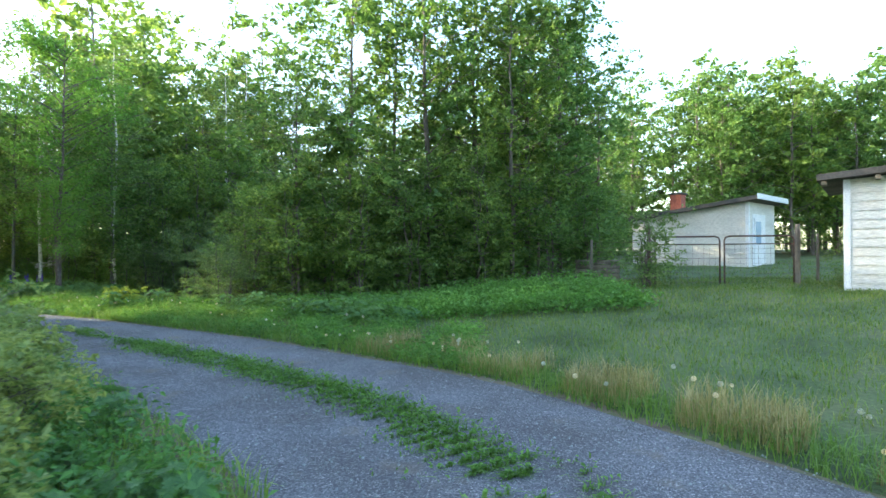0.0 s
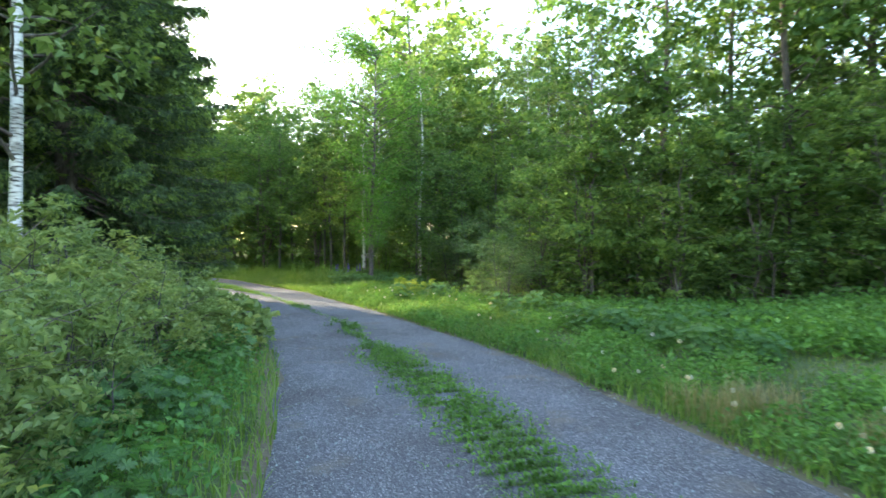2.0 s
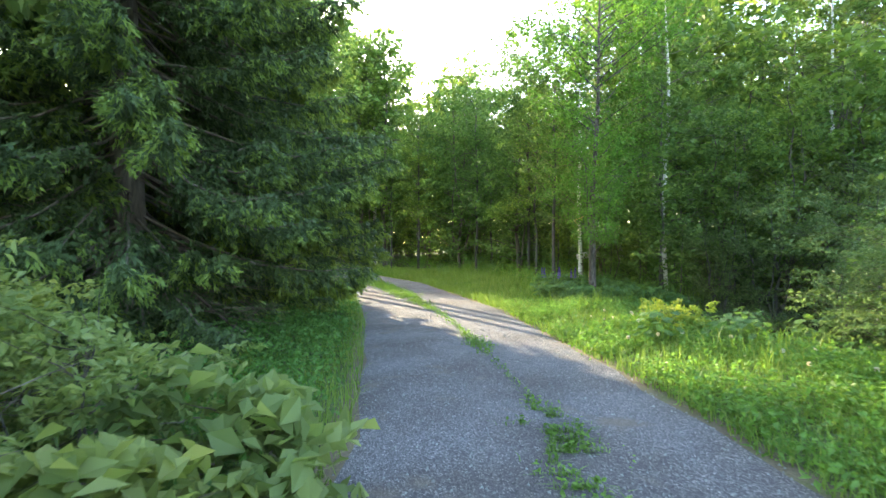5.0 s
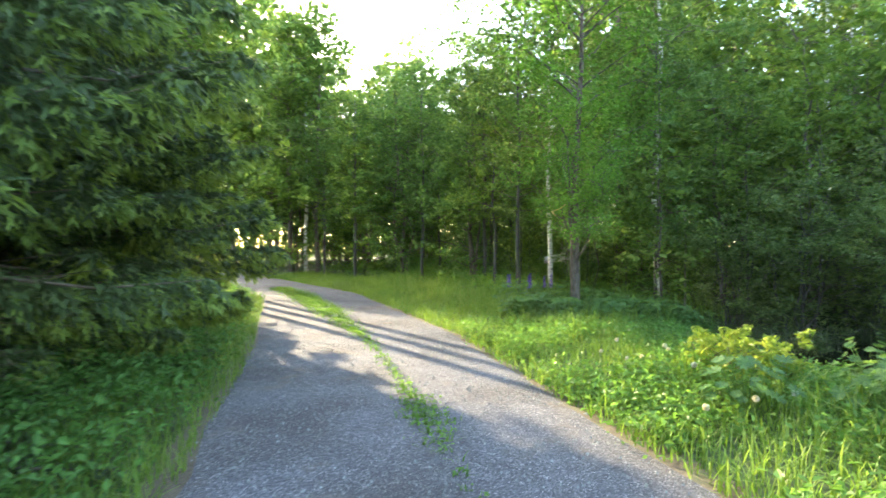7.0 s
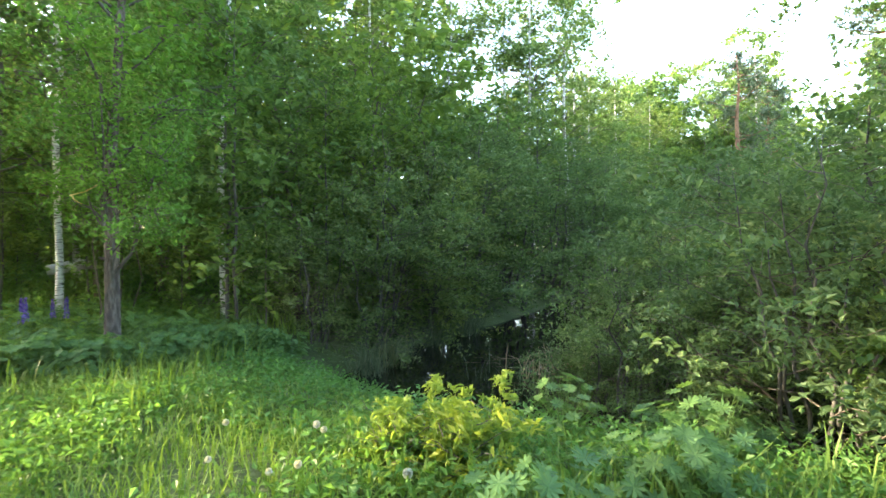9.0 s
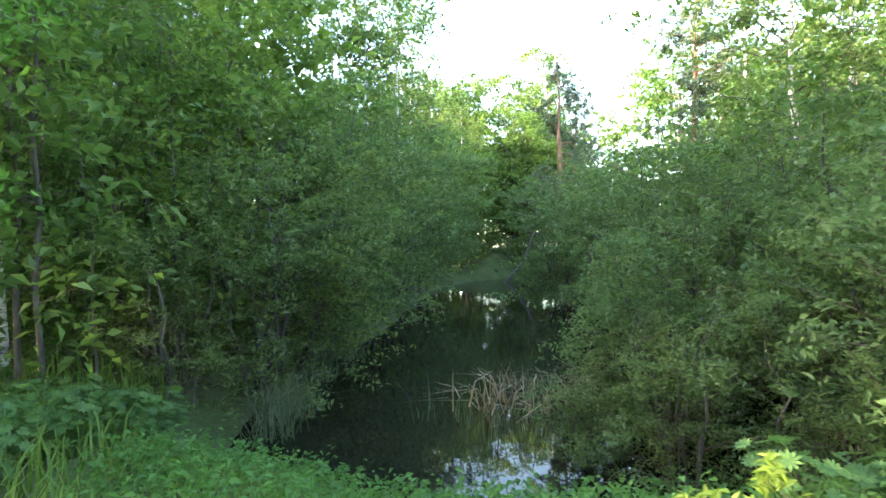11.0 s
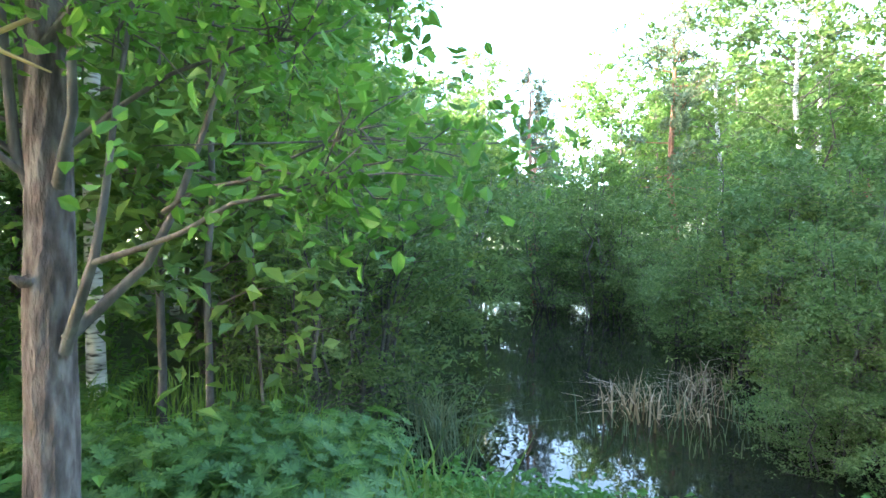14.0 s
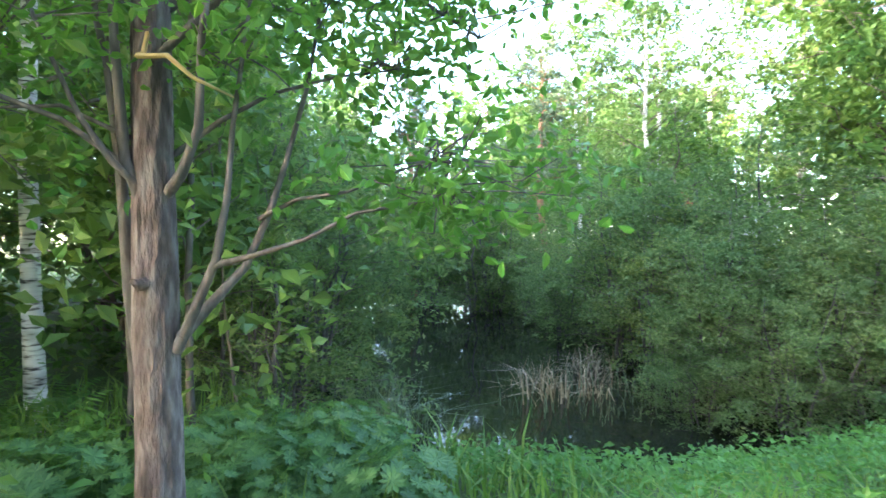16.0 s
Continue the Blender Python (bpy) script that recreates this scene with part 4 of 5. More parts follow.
# left of the track: spruces, shrubs
big_spruce = spruce("spruce_tree", "large dark green spruce with drooping branches", 16.0, 3.2, 50, 60, 0.8, 0.062, 0.13)
far_spruce = spruce("spruce_tree", "tall dark green spruce behind the track", 16.0, 3.2, 46, 64, 0.8, 0.13, 0.19)
far_spruce.matrix_basis = at_ground(-15.0, 10.3, 90, 0.82)
big_spruce.matrix_basis = at_ground(-12.8, 8.6, 0, 1.0)
for i, (x, y, s) in enumerate([(-14.2, 5.6, 1.0), (-20.0, 11.2, 0.85)]):
    copy_bare(far_spruce, at_ground(x, y, 90 + 60 * i, s))
# the last two stand unseen behind the start, added to close off light
for i, (x, y, s) in enumerate([(-24.5, 12.6, 0.8), (-29.5, 13.0, 0.95), (-18.5, 4.5, 0.9), (-23, 7.5, 0.9), (-33, 10, 1.0), (-28, 5, 1.0), (-14, -3, 0.9), (-20, -4, 1.0)]):
    copy_bare(aspens[i % 3], at_ground(x, y, 50 * i, s))
P = scatter(26, (-12, -2.2, 1.0, 10.0), lambda P, r, l, p: (l > 1.2) & (l < 2.2) & (P[:, 0] > -8.6), 61)
Q = scatter(52, (-13, -3.2, 0.0, 10.5), lambda P, r, l, p: (l > 2.1) & (l < 6.0) & ((P[:, 0] > -9.2) | (l > 4.2)), 63)
for i, (x, y) in enumerate(Q):
    copy_bare(shrubs[i % 3], at_ground(x, y, 37 * i, 1.0 + 0.35 * ((i * 7) % 10) / 10))
spread_copies(shrubs, P, 62, 0.7, 1.0, "light green shrubs beside the track")
for i, (x, y, s) in enumerate([(-14.6, 11.0, 0.9), (-16.4, 12.2, 1.0), (-18.5, 13.2, 1.1), (-21, 14.2, 1.2)]):
    copy_bare(shrubs[i % 3], at_ground(x, y, 40 * i, s))


# ---- the maple-like tree by the pond ----
def pond_tree():
    rng = np.random.default_rng(70)
    root = tagged(new("forked_tree"), "forked tree with furrowed red-brown bark and broad leaves", "tree")
    R = np.array([0.822, -0.569, 0.0])     # along the bank
    A = np.array([0.569, 0.822, 0.0])      # away from the track
    U = np.array([0, 0, 1.0])

    def at(u, a, z):
        return R * u + A * a + U * z

    trunk = np.array([at(0.02, 0, -0.5), at(0.0, 0, 0.1), at(0.0, 0, 0.6), at(-0.01, 0, 1.2), at(-0.02, 0, 1.8), at(-0.03, 0, 2.6), at(0.02, 0.05, 3.6), at(0.1, 0.1, 4.8), at(0.15, 0.1, 6.4), at(0.2, 0.15, 9.4)])
    k = np.linspace(0, len(trunk) - 1, 150)
    line = np.column_stack([np.interp(k, np.arange(len(trunk)), trunk[:, j]) for j in range(3)])
    rad = np.interp(k, np.arange(len(trunk)), [0.13, 0.100, 0.086, 0.082, 0.076, 0.066, 0.052, 0.042, 0.028, 0.008])
    V, F = tube(line, rad, 40)
    V = V.reshape(len(k), 40, 3)
    for i in range(len(k)):
        for j in range(40):
            d = V[i, j] - line[i]
            p = d / np.linalg.norm(d)
            ridge = abs(noise.noise(Vector((p[0] * 5.5, p[1] * 5.5, line[i][2] * 3.2)))) + 0.5 * abs(noise.noise(Vector((p[0] * 13, p[1] * 13, line[i][2] * 9))))
            V[i, j] = line[i] + d * (1 + 0.05 * noise.noise(Vector((p[0], p[1], line[i][2] * 2))) + 0.16 * min(ridge, 0.5) - 0.04)
    link("trunk", V.reshape(-1, 3), F, BARK_MAPLE, root)
    limbs = [
        [at(0.07, -0.03, 1.08), at(0.12, -0.06, 1.18), at(0.23, -0.1, 1.43), at(0.27, -0.1, 1.66), at(0.29, -0.08, 1.95), at(0.36, -0.05, 2.5)],
        [at(0.09, -0.05, 1.13), at(0.2, 0.02, 1.27), at(0.31, 0.08, 1.4), at(0.4, 0.12, 1.62), at(0.47, 0.15, 1.85), at(0.56, 0.2, 2.2), at(0.66, 0.25, 2.8)],
        [at(0.22, -0.1, 1.41), at(0.38, -0.13, 1.45), at(0.57, -0.16, 1.51), at(0.76, -0.18, 1.61), at(1.0, -0.2, 1.65), at(1.15, -0.2, 1.72)],
        [at(0.36, 0.1, 1.6), at(0.52, 0.04, 1.68), at(0.73, 0.0, 1.71), at(0.95, -0.04, 1.8), at(1.16, -0.05, 1.88)],
        [at(-0.07, 0.02, 1.05), at(-0.12, 0.05, 1.3), at(-0.165, 0.08, 1.81), at(-0.22, 0.1, 2.23), at(-0.34, 0.1, 2.8)],
        [at(-0.03, -0.03, 1.6), at(-0.1, -0.06, 1.82), at(-0.125, -0.08, 2.2), at(-0.13, -0.12, 2.6), at(-0.1, -0.2, 3.2)],
        [at(0.03, -0.02, 1.68), at(0.11, -0.1, 1.76), at(0.18, -0.14, 1.93), at(0.2, -0.18, 2.25), at(0.26, -0.2, 2.7), at(0.4, -0.3, 3.4)],
        [at(-0.04, -0.04, 1.7), at(-0.13, -0.1, 1.8), at(-0.22, -0.14, 1.95), at(-0.3, -0.16, 2.15), at(-0.42, -0.2, 2.5)],
        [at(0.05, 0.02, 1.85), at(0.22, 0.05, 2.0), at(0.42, 0.05, 2.12), at(0.7, 0.02, 2.2), at(0.98, 0.0, 2.24)],
        [at(-0.08, -0.02, 1.9), at(-0.3, -0.1, 2.0), at(-0.55, -0.1, 1.98), at(-0.8, -0.1, 2.05)],
        [at(0.0, -0.05, 2.2), at(0.4, -0.1, 2.6), at(0.85, -0.1, 2.6), at(1.3, 0.0, 2.4)],
        [at(0.0, 0.0, 2.4), at(0.5, 0.2, 2.9), at(0.9, 0.3, 3.1), at(1.3, 0.2, 3.0)],
        [at(-0.05, 0, 1.75), at(-0.3, -0.1, 1.95), at(-0.7, -0.2, 2.1), at(-1.2, -0.3, 2.3)],
        [at(0.0, 0.0, 2.6), at(-0.5, 0.2, 3.2), at(-1.2, 0.4, 3.6)],
        [at(0.0, 0.0, 3.0), at(0.1, 0.8, 3.5), at(0.2, 1.5, 3.8)],
        [at(0.0, 0.0, 3.1), at(0.4, -0.4, 3.6), at(0.6, -0.7, 3.9)],
    ]
    for i, l in enumerate(limbs):
        r0 = (0.024, 0.024, 0.013, 0.011, 0.032, 0.026, 0.024, 0.016, 0.013, 0.010, 0.018, 0.022, 0.014, 0.02, 0.02, 0.02)[i]
        tubes("limb", [(np.array(l), np.linspace(r0, r0 * 0.3, len(l)))], BARK_LIMB, root, sides=8)
    stub = [(np.array([at(-0.02, -0.05, 1.35), at(-0.04, -0.10, 1.34), at(-0.06, -0.125, 1.36)]), [0.032, 0.022, 0.008])]
    tubes("stub", stub, BARK_MAPLE, root)
    dry = [(np.array([at(-0.02, -0.06, 2.3), at(0.04, -0.3, 2.14), at(0.08, -0.48, 2.07), at(0.17, -0.5, 2.07), at(0.24, -0.49, 2.01), at(0.36, -0.46, 1.96)]), [0.009, 0.009, 0.009, 0.009, 0.007, 0.003])]
    tubes("dead_branch", dry, GRASS_DRY, root, "dry yellowish broken branch", sides=5)
    C, twigs = [], []
    for i, l in enumerate(limbs):
        l = np.array(l)
        n = 6
        for k in range(n):
            f = 0.6 + 0.42 * (k + 1) / n
            p = l[-2] + (l[-1] - l[-2]) * (f - 0.45) * 1.8
            for g in range(3):
                e = p + rng.normal(size=3) * np.array([0.2, 0.2, 0.13])
                twigs.append((np.array([p, (p + e) / 2 + rng.normal(size=3) * 0.03, e]), [0.005, 0.004, 0.002]))
                C.append(e)
    for i in range(90):
        h = rng.uniform(2.7, 4.2)
        a = rng.uniform(0, 6.28)
        d = 1.3 * math.sqrt(rng.uniform(0.1, 1))
        C.append(np.array([d * math.cos(a) - 0.35, d * math.sin(a) + 0.25, h]))
    C = np.array(C)
    n = 8500
    pos = C[rng.integers(0, len(C), n)] + rng.normal(size=(n, 3)) * np.array([0.13, 0.13, 0.08])
    top, high = [], []
    for i in range(46):
        z = rng.uniform(3.4, 8.6)
        a = rng.uniform(0, 6.28)
        d = 2.5 * math.sin(math.pi * min(0.97, (z - 2.4) / 7.4)) * rng.uniform(0.55, 1.1)
        base = np.array([np.interp(z, trunk[:, 2], trunk[:, 0]), np.interp(z, trunk[:, 2], trunk[:, 1]), z])
        tip = base + np.array([d * math.cos(a), d * math.sin(a), d * 0.55])
        high.append((bend(base, tip, rng, 0.04, 0.06, 5), 0.02 * np.array([1, 0.8, 0.6, 0.4, 0.15])))
        for f in rng.uniform(0.3, 1.05, 9):
            top.append(base + (tip - base) * f + rng.normal(size=3) * 0.2)
    top = np.array(top)
    pos_top = top[rng.integers(0, len(top), 11000)] + rng.normal(size=(11000, 3)) * np.array([0.2, 0.2, 0.11])
    tubes("upper_branch", high, BARK_LIMB, root, sides=5)
    V, F = broad_leaves(pos_top, 0.085, rng)
    link("upper_crown", V, F, LEAF_MAPLE, root)
    tagged(tubes("twig", twigs, BARK_LIMB, root, sides=3), kind="stuff")
    V, F = broad_leaves(pos, 0.054, rng)
    link("crown", V, F, LEAF_MAPLE, root)
    root.matrix_basis = Matrix.Translation((-13.42, 18.75, 0.05))
    return root


pond_tree()

# thin slanting stems beside it
for i, (a, b) in enumerate([((-14.4, 19.9), (0.4, -0.3, 3.4)), ((-12.2, 20.6), (-0.2, 0.3, 2.8)), ((-14.9, 21.4), (0.5, 0.2, 4.2)), ((-15.6, 22.2), (-0.2, 0.1, 4.5))]):
    rng = np.random.default_rng(80 + i)
    root = tagged(new("young_tree"), "slim grey sapling stem with few leaves", "sapling", "young trees at the forest edge")
    p = bend((0, 0, -0.1), b, rng, 0, 0.06, 6)
    tubes("trunk", [(p, np.linspace(0.016, 0.004, 6))], BARK, root)
    c = p[rng.integers(3, 6, 260)] + rng.normal(size=(260, 3)) * np.array([0.45, 0.45, 0.3])
    quads("crown", leaves(c, 0.09, rng, 0.8, 0.4), LEAF, root)
    root.matrix_basis = at_ground(a[0], a[1])

# fallen pale log and the leaning dead trunk on the far shore
rng = np.random.default_rng(90)
log = tagged(new("fallen_log"), "pale fallen birch log among forest herbs", "log")
tubes("log_body", [(bend((-0.75, 0, 0), (0.75, 0.1, 0.05), rng, 0.02, 0.03, 8), [0.11, 0.13, 0.13, 0.125, 0.12, 0.12, 0.11, 0.09])], LOG_WHITE, log, sides=12)
log.matrix_basis = pose(-16.4, 22.35, hz(-16.4, 22.35) + 0.78, 0, -4, 30) @ Matrix.Diagonal((0.62, 0.7, 0.8, 1))
for k, (dx, dy) in enumerate([(-0.5, -0.25), (0.45, 0.3)]):
    tubes("log_rest", [(np.array([(dx, dx * 0.15, -1.15), (dx, dx * 0.15, -0.08)]), [0.1, 0.07])], OLD_WOOD, log)
lean = tagged(new("leaning_trunk"), "bare pale trunk leaning over the far water", "dead tree")
tubes("trunk", [(np.array([(0, 0, -0.4), (0.7, 0.1, 0.15), (1.5, 0.2, 0.9), (2.2, 0.3, 1.95), (2.8, 0.4, 3.3), (3.2, 0.5, 4.9), (3.45, 0.55, 6.8)]), [0.10, 0.09, 0.08, 0.07, 0.055, 0.04, 0.015])], BARK_LIMB, lean)
lean.matrix_basis = Matrix.Translation((3.3, 42.6, WATER_Z))


# ---- buildings ----
def siding_wall(parent, name, x0, x1, y, z0, z1a, z1b, board, material, depth=0.12):
    """A clad wall in the plane y, from x0 to x1; its top runs from z1a to z1b."""
    bm = bmesh.new()
    f = [bm.verts.new(p) for p in ((x0, y, z0), (x1, y, z0), (x1, y, z1b), (x0, y, z1a))]
    g = [bm.verts.new((v.co.x, y + depth, v.co.z)) for v in f]
    bm.faces.new(f)
    bm.faces.new(g[::-1])
    for i in range(4):
        bm.faces.new((f[i], g[i], g[(i + 1) % 4], f[(i + 1) % 4]))
    bmesh.ops.recalc_face_normals(bm, faces=bm.faces[:])
    wall = part(name, bm, material, parent)
    z = z0
    lo = min(z1a, z1b)
    while z < max(z1a, z1b) - 0.02:
        t = min(z + board * 0.98, max(z1a, z1b))
        a0, a1 = x0, x1
        if t > lo and abs(z1a - z1b) > 0.01:
            k = (min(t, max(z1a, z1b)) - z1a) / (z1b - z1a)
            xk = x0 + (x1 - x0) * np.clip(k, 0, 1)
            a0, a1 = (xk, x1) if z1b > z1a else (x0, xk)
        if a1 - a0 > 0.08:
            bm = bmesh.new()
            v = [bm.verts.new(p) for p in ((a0, y - 0.030, z), (a1, y - 0.030, z), (a1, y - 0.006, t), (a0, y - 0.006, t), (a0, y - 0.002, z), (a1, y - 0.002, z))]
            bm.faces.new((v[0], v[1], v[2], v[3]))
            bm.faces.new((v[4], v[5], v[1], v[0]))
            bm.faces.new((v[0], v[3], v[4]))
            bm.faces.new((v[1], v[5], v[2]))
            part("board", bm, material, wall)
        z += board
    return wall


def sauna_house():
    root = tagged(new("garden_house"), "small cream clapboard house with sloping felt roof and chimney", "house")
    W, Dp, h0, h1 = 5.0, 3.2, 2.15, 2.75
    # the local x runs along the front, the corner seen is at x = W
    siding_wall(root, "front_wall", 0, W - 0.1, 0, 0, h0, h1, 0.2, SIDING)
    bm = box_bm(W - 0.11, W + 0.02, 0.0, Dp, 0, h1 - 0.02)
    side = part("side_wall", bm, SIDING, root)
    for i in range(13):
        part("board", box_bm(W + 0.02, W + 0.035, 0.1, Dp - 0.1, 0.2 * i, 0.2 * i + 0.19), SIDING, side)
    part("back_wall", box_bm(0, W - 0.12, Dp - 0.12, Dp, 0, h0), SIDING, root)
    part("end_wall", box_bm(0, 0.12, 0.13, Dp - 0.13, 0, h0), SIDING, root)
    part("corner_board", box_bm(W - 0.09, W + 0.045, -0.05, 0.09, 0, h1 - 0.03, 0.008), TRIM_WHITE, root, "white corner board")
    part("side_trim", box_bm(W + 0.036, W + 0.055, 0.35, 1.9, 0.05, 2.25, 0.006), TRIM_WHITE, root, "white door surround")
    door = part("door", box_bm(W + 0.056, W + 0.09, 0.5, 1.35, 0.08, 2.08, 0.006), TRIM_WHITE, root, "white door with a tall pane")
    part("pane", box_bm(W + 0.091, W + 0.098, 0.62, 1.22, 1.0, 1.95), GLASS, door, "bluish glass pane")
    part("step", box_bm(W + 0.06, W + 0.9, 0.3, 1.6, -0.2, 0.1, 0.02), TRIM_WHITE, root, "pale concrete step")
    bm = bmesh.new()
    sl = (h1 - h0) / W
    e0, e1 = -0.3, W + 0.45
    pts = [(e0, h0 + sl * e0), (e1, h0 + sl * e1)]
    v = []
    for y in (-0.35, Dp + 0.35):
        for (x, z), dz in ((pts[0], 0.0), (pts[1], 0.0), (pts[1], 0.16), (pts[0], 0.16)):
            v.append(bm.verts.new((x, y, z + dz)))
    for q in ((0, 1, 2, 3), (7, 6, 5, 4), (0, 4, 5, 1), (1, 5, 6, 2), (2, 6, 7, 3), (3, 7, 4, 0)):
        bm.faces.new([v[i] for i in q])
    bmesh.ops.recalc_face_normals(bm, faces=bm.faces[:])
    roof = part("roof", bm, ROOF_FELT, root, "dark felt roof")
    part("fascia", box_bm(e1, e1 + 0.03, -0.36, Dp + 0.36, h1 + sl * 0.4, h1 + sl * 0.4 + 0.22, 0.005), TRIM_WHITE, roof, "white fascia board")
    ch = part("chimney", box_bm(1.35, 1.85, 1.0, 1.5, h0 + 0.2, 3.35, 0.01), BRICK_RED, root, "red brick chimney")
    for i in range(15):
        for y in (0.985,):
            for k in range(2):
                part("brick", box_bm(1.352 + k * 0.25 + (0.0 if i % 2 else 0.0), 1.59 + k * 0.25, y, y + 0.016, 2.35 + i * 0.066, 2.405 + i * 0.066), BRICK_RED, ch)
    part("chimney_cap", box_bm(1.28, 1.92, 0.93, 1.57, 3.35, 3.44, 0.01), ROOF_FELT, root, "dark sheet cap")
    return root


def barn():
    root = tagged(new("shed"), "cream clapboard shed with overhanging felt roof", "shed")
    siding_wall(root, "front_wall", 0.1, 5.2, 0, -0.3, 2.2, 2.55, 0.2, SIDING)
    part("corner_board", box_bm(-0.03, 0.1, -0.05, 0.09, -0.3, 2.2, 0.008), TRIM_WHITE, root, "white corner board")
    part("end_wall", box_bm(-0.02, 0.1, 0.1, 3.6, -0.3, 2.15), SIDING, root)
    part("far_wall", box_bm(5.1, 5.22, 0.13, 3.6, -0.3, 2.5), SIDING, root)
    part("back_wall", box_bm(0.11, 5.09, 3.5, 3.62, -0.3, 2.2), SIDING, root)
    bm = box_bm(-0.5, 5.7, -0.35, 4.0, 0, 0.14)
    bmesh.ops.rotate(bm, verts=bm.verts, cent=(0, 0, 0), matrix=Matrix.Rotation(-math.atan(0.07), 3, "Y"))
    bmesh.ops.translate(bm, verts=bm.verts, vec=(0, 0, 2.22))
    roof = part("roof", bm, ROOF_FELT, root, "dark felt roof")
    for i in range(7):
        part("rafter_end", box_bm(-0.42 + i * 0.95, -0.36 + i * 0.95 + 0.04, -0.3, 0.0, 2.08 + i * 0.066, 2.17 + i * 0.066), OLD_WOOD, roof)
    return root


hs = sauna_house()
dx, dy = 0.68, -0.73
ang = math.degrees(math.atan2(dy, dx))
hs.matrix_basis = Matrix.Translation((12.2 - dx * 5, 22.1 - dy * 5, 0.86)) @ pose(0, 0, 0, 0, 0, ang)
bn = barn()
bn.matrix_basis = Matrix.Translation((8.9, 12.2, 0.98)) @ pose(0, 0, 0, 0, 0, -38)


# ---- gate and fence ----
def gate_leaf(seed):
    root = tagged(new("metal_gate"), "rusty tubular iron gate leaf with mesh", "gate", "double garden gate")
    w, h, r = 1.62, 1.38, 0.022
    def rod(name, pts, rr=r):
        tubes(name, [(np.array(pts, float), [rr] * len(pts))], RUST_IRON, root, sides=8)
    rod("gate_frame", [(0.03, 0, 0.04), (0.03, 0, h - 0.1), (0.06, 0, h - 0.03), (0.14, 0, h), (w - 0.14, 0, h), (w - 0.06, 0, h - 0.03), (w - 0.03, 0, h - 0.1), (w - 0.03, 0, 0.04)])
    rod("bottom_rail", [(0.03, 0, 0.06), (w - 0.03, 0, 0.06)])
    rod("upper_rail", [(0.03, 0, h - 0.2), (w - 0.03, 0, h - 0.2)], 0.014)
    for i in range(1, 12):
        rod("mesh_wire", [(i * w / 12, 0.004, 0.06), (i * w / 12, 0.004, h - 0.2)], 0.0022)
    for i in range(1, 9):
        rod("mesh_wire", [(0.03, -0.004, 0.06 + i * 0.125), (w - 0.03, -0.004, 0.06 + i * 0.125)], 0.0022)
    return root


GL, GR = np.array([5.55, 14.6]), np.array([8.55, 13.65])
ga = math.degrees(math.atan2(GR[1] - GL[1], GR[0] - GL[0]))
g1 = gate_leaf(1)
zg = 0.60
g1.matrix_basis = pose(GL[0], GL[1], zg, 0, 0, ga)
copy_bare(g1, pose(*(GL + (GR - GL) * 0.53), zg, 0, 0, ga))
posts = []
for i, (x, y, r, h, mat, lab) in enumerate([(5.42, 14.65, 0.05, 1.5, RUST_IRON, "rusty iron gate post"), (8.72, 13.6, 0.07, 1.5, OLD_WOOD, "weathered wooden gate post"), (4.0, 15.1, 0.04, 1.2, OLD_WOOD, "grey wooden fence post"), (2.6, 15.5, 0.04, 1.2, OLD_WOOD, "grey wooden fence post"), (9.9, 14.6, 0.04, 1.3, OLD_WOOD, "grey wooden fence post")]):
    rng = np.random.default_rng(200 + i)
    o = tubes("fence_post", [(bend((0, 0, -0.4), (0.02, 0, h), rng, 0, 0.01, 5), [r] * 4 + [r * 0.8])], mat, sides=10)
    tagged(o, lab, "post", "posts of the garden fence")
    o.matrix_basis = Matrix.Translation((x, y, hz(x, y)))
net = tagged(new("wire_fence"), "thin grey wire netting fence by the garden", "fence")
for i in range(8):
    z = 0.15 + i * 0.14
    tubes("wire", [(np.array([(2.6, 15.5, hz(2.6, 15.5) + z), (4.0, 15.1, hz(4, 15.1) + z), (5.42, 14.65, hz(5.4, 14.6) + z)]), [0.003] * 3)], RUST_IRON, net, sides=4)
for i in range(5):
    z = 0.15 + i * 0.2
    tubes("wire", [(np.array([(8.72, 13.6, hz(8.7, 13.6) + z), (9.9, 14.6, hz(9.9, 14.6) + z), (14.0, 20.0, hz(14, 20) + z)]), [0.003] * 3)], RUST_IRON, net, sides=4)
# shrub at the gate, and a heap of boards by the trees
gate_bush = broadleaf("garden_bush", "airy flowering bush beside the garden gate", "bush", 2.1, 1.0, 0.1, 40, 2600, 0.075, LEAF_BIRCH, BARK, 210, 0.03, 1.0, 5, 0.25, clump=0.16)
gate_bush.matrix_basis = at_ground(5.1, 14.0, 0, 1.0)
copy_bare(gate_bush, at_ground(9.7, 12.9, 70, 0.45))
crate = tagged(new("board_stack"), "grey weathered board stack under the trees", "boards")
for i in range(5):
    part("plank", box_bm(-0.6, 0.6, -0.25, 0.25, i * 0.13, i * 0.13 + 0.11, 0.01), OLD_WOOD, crate)
crate.matrix_basis = pose(4.3, 15.6, hz(4.3, 15.6), 0, 0, -10)

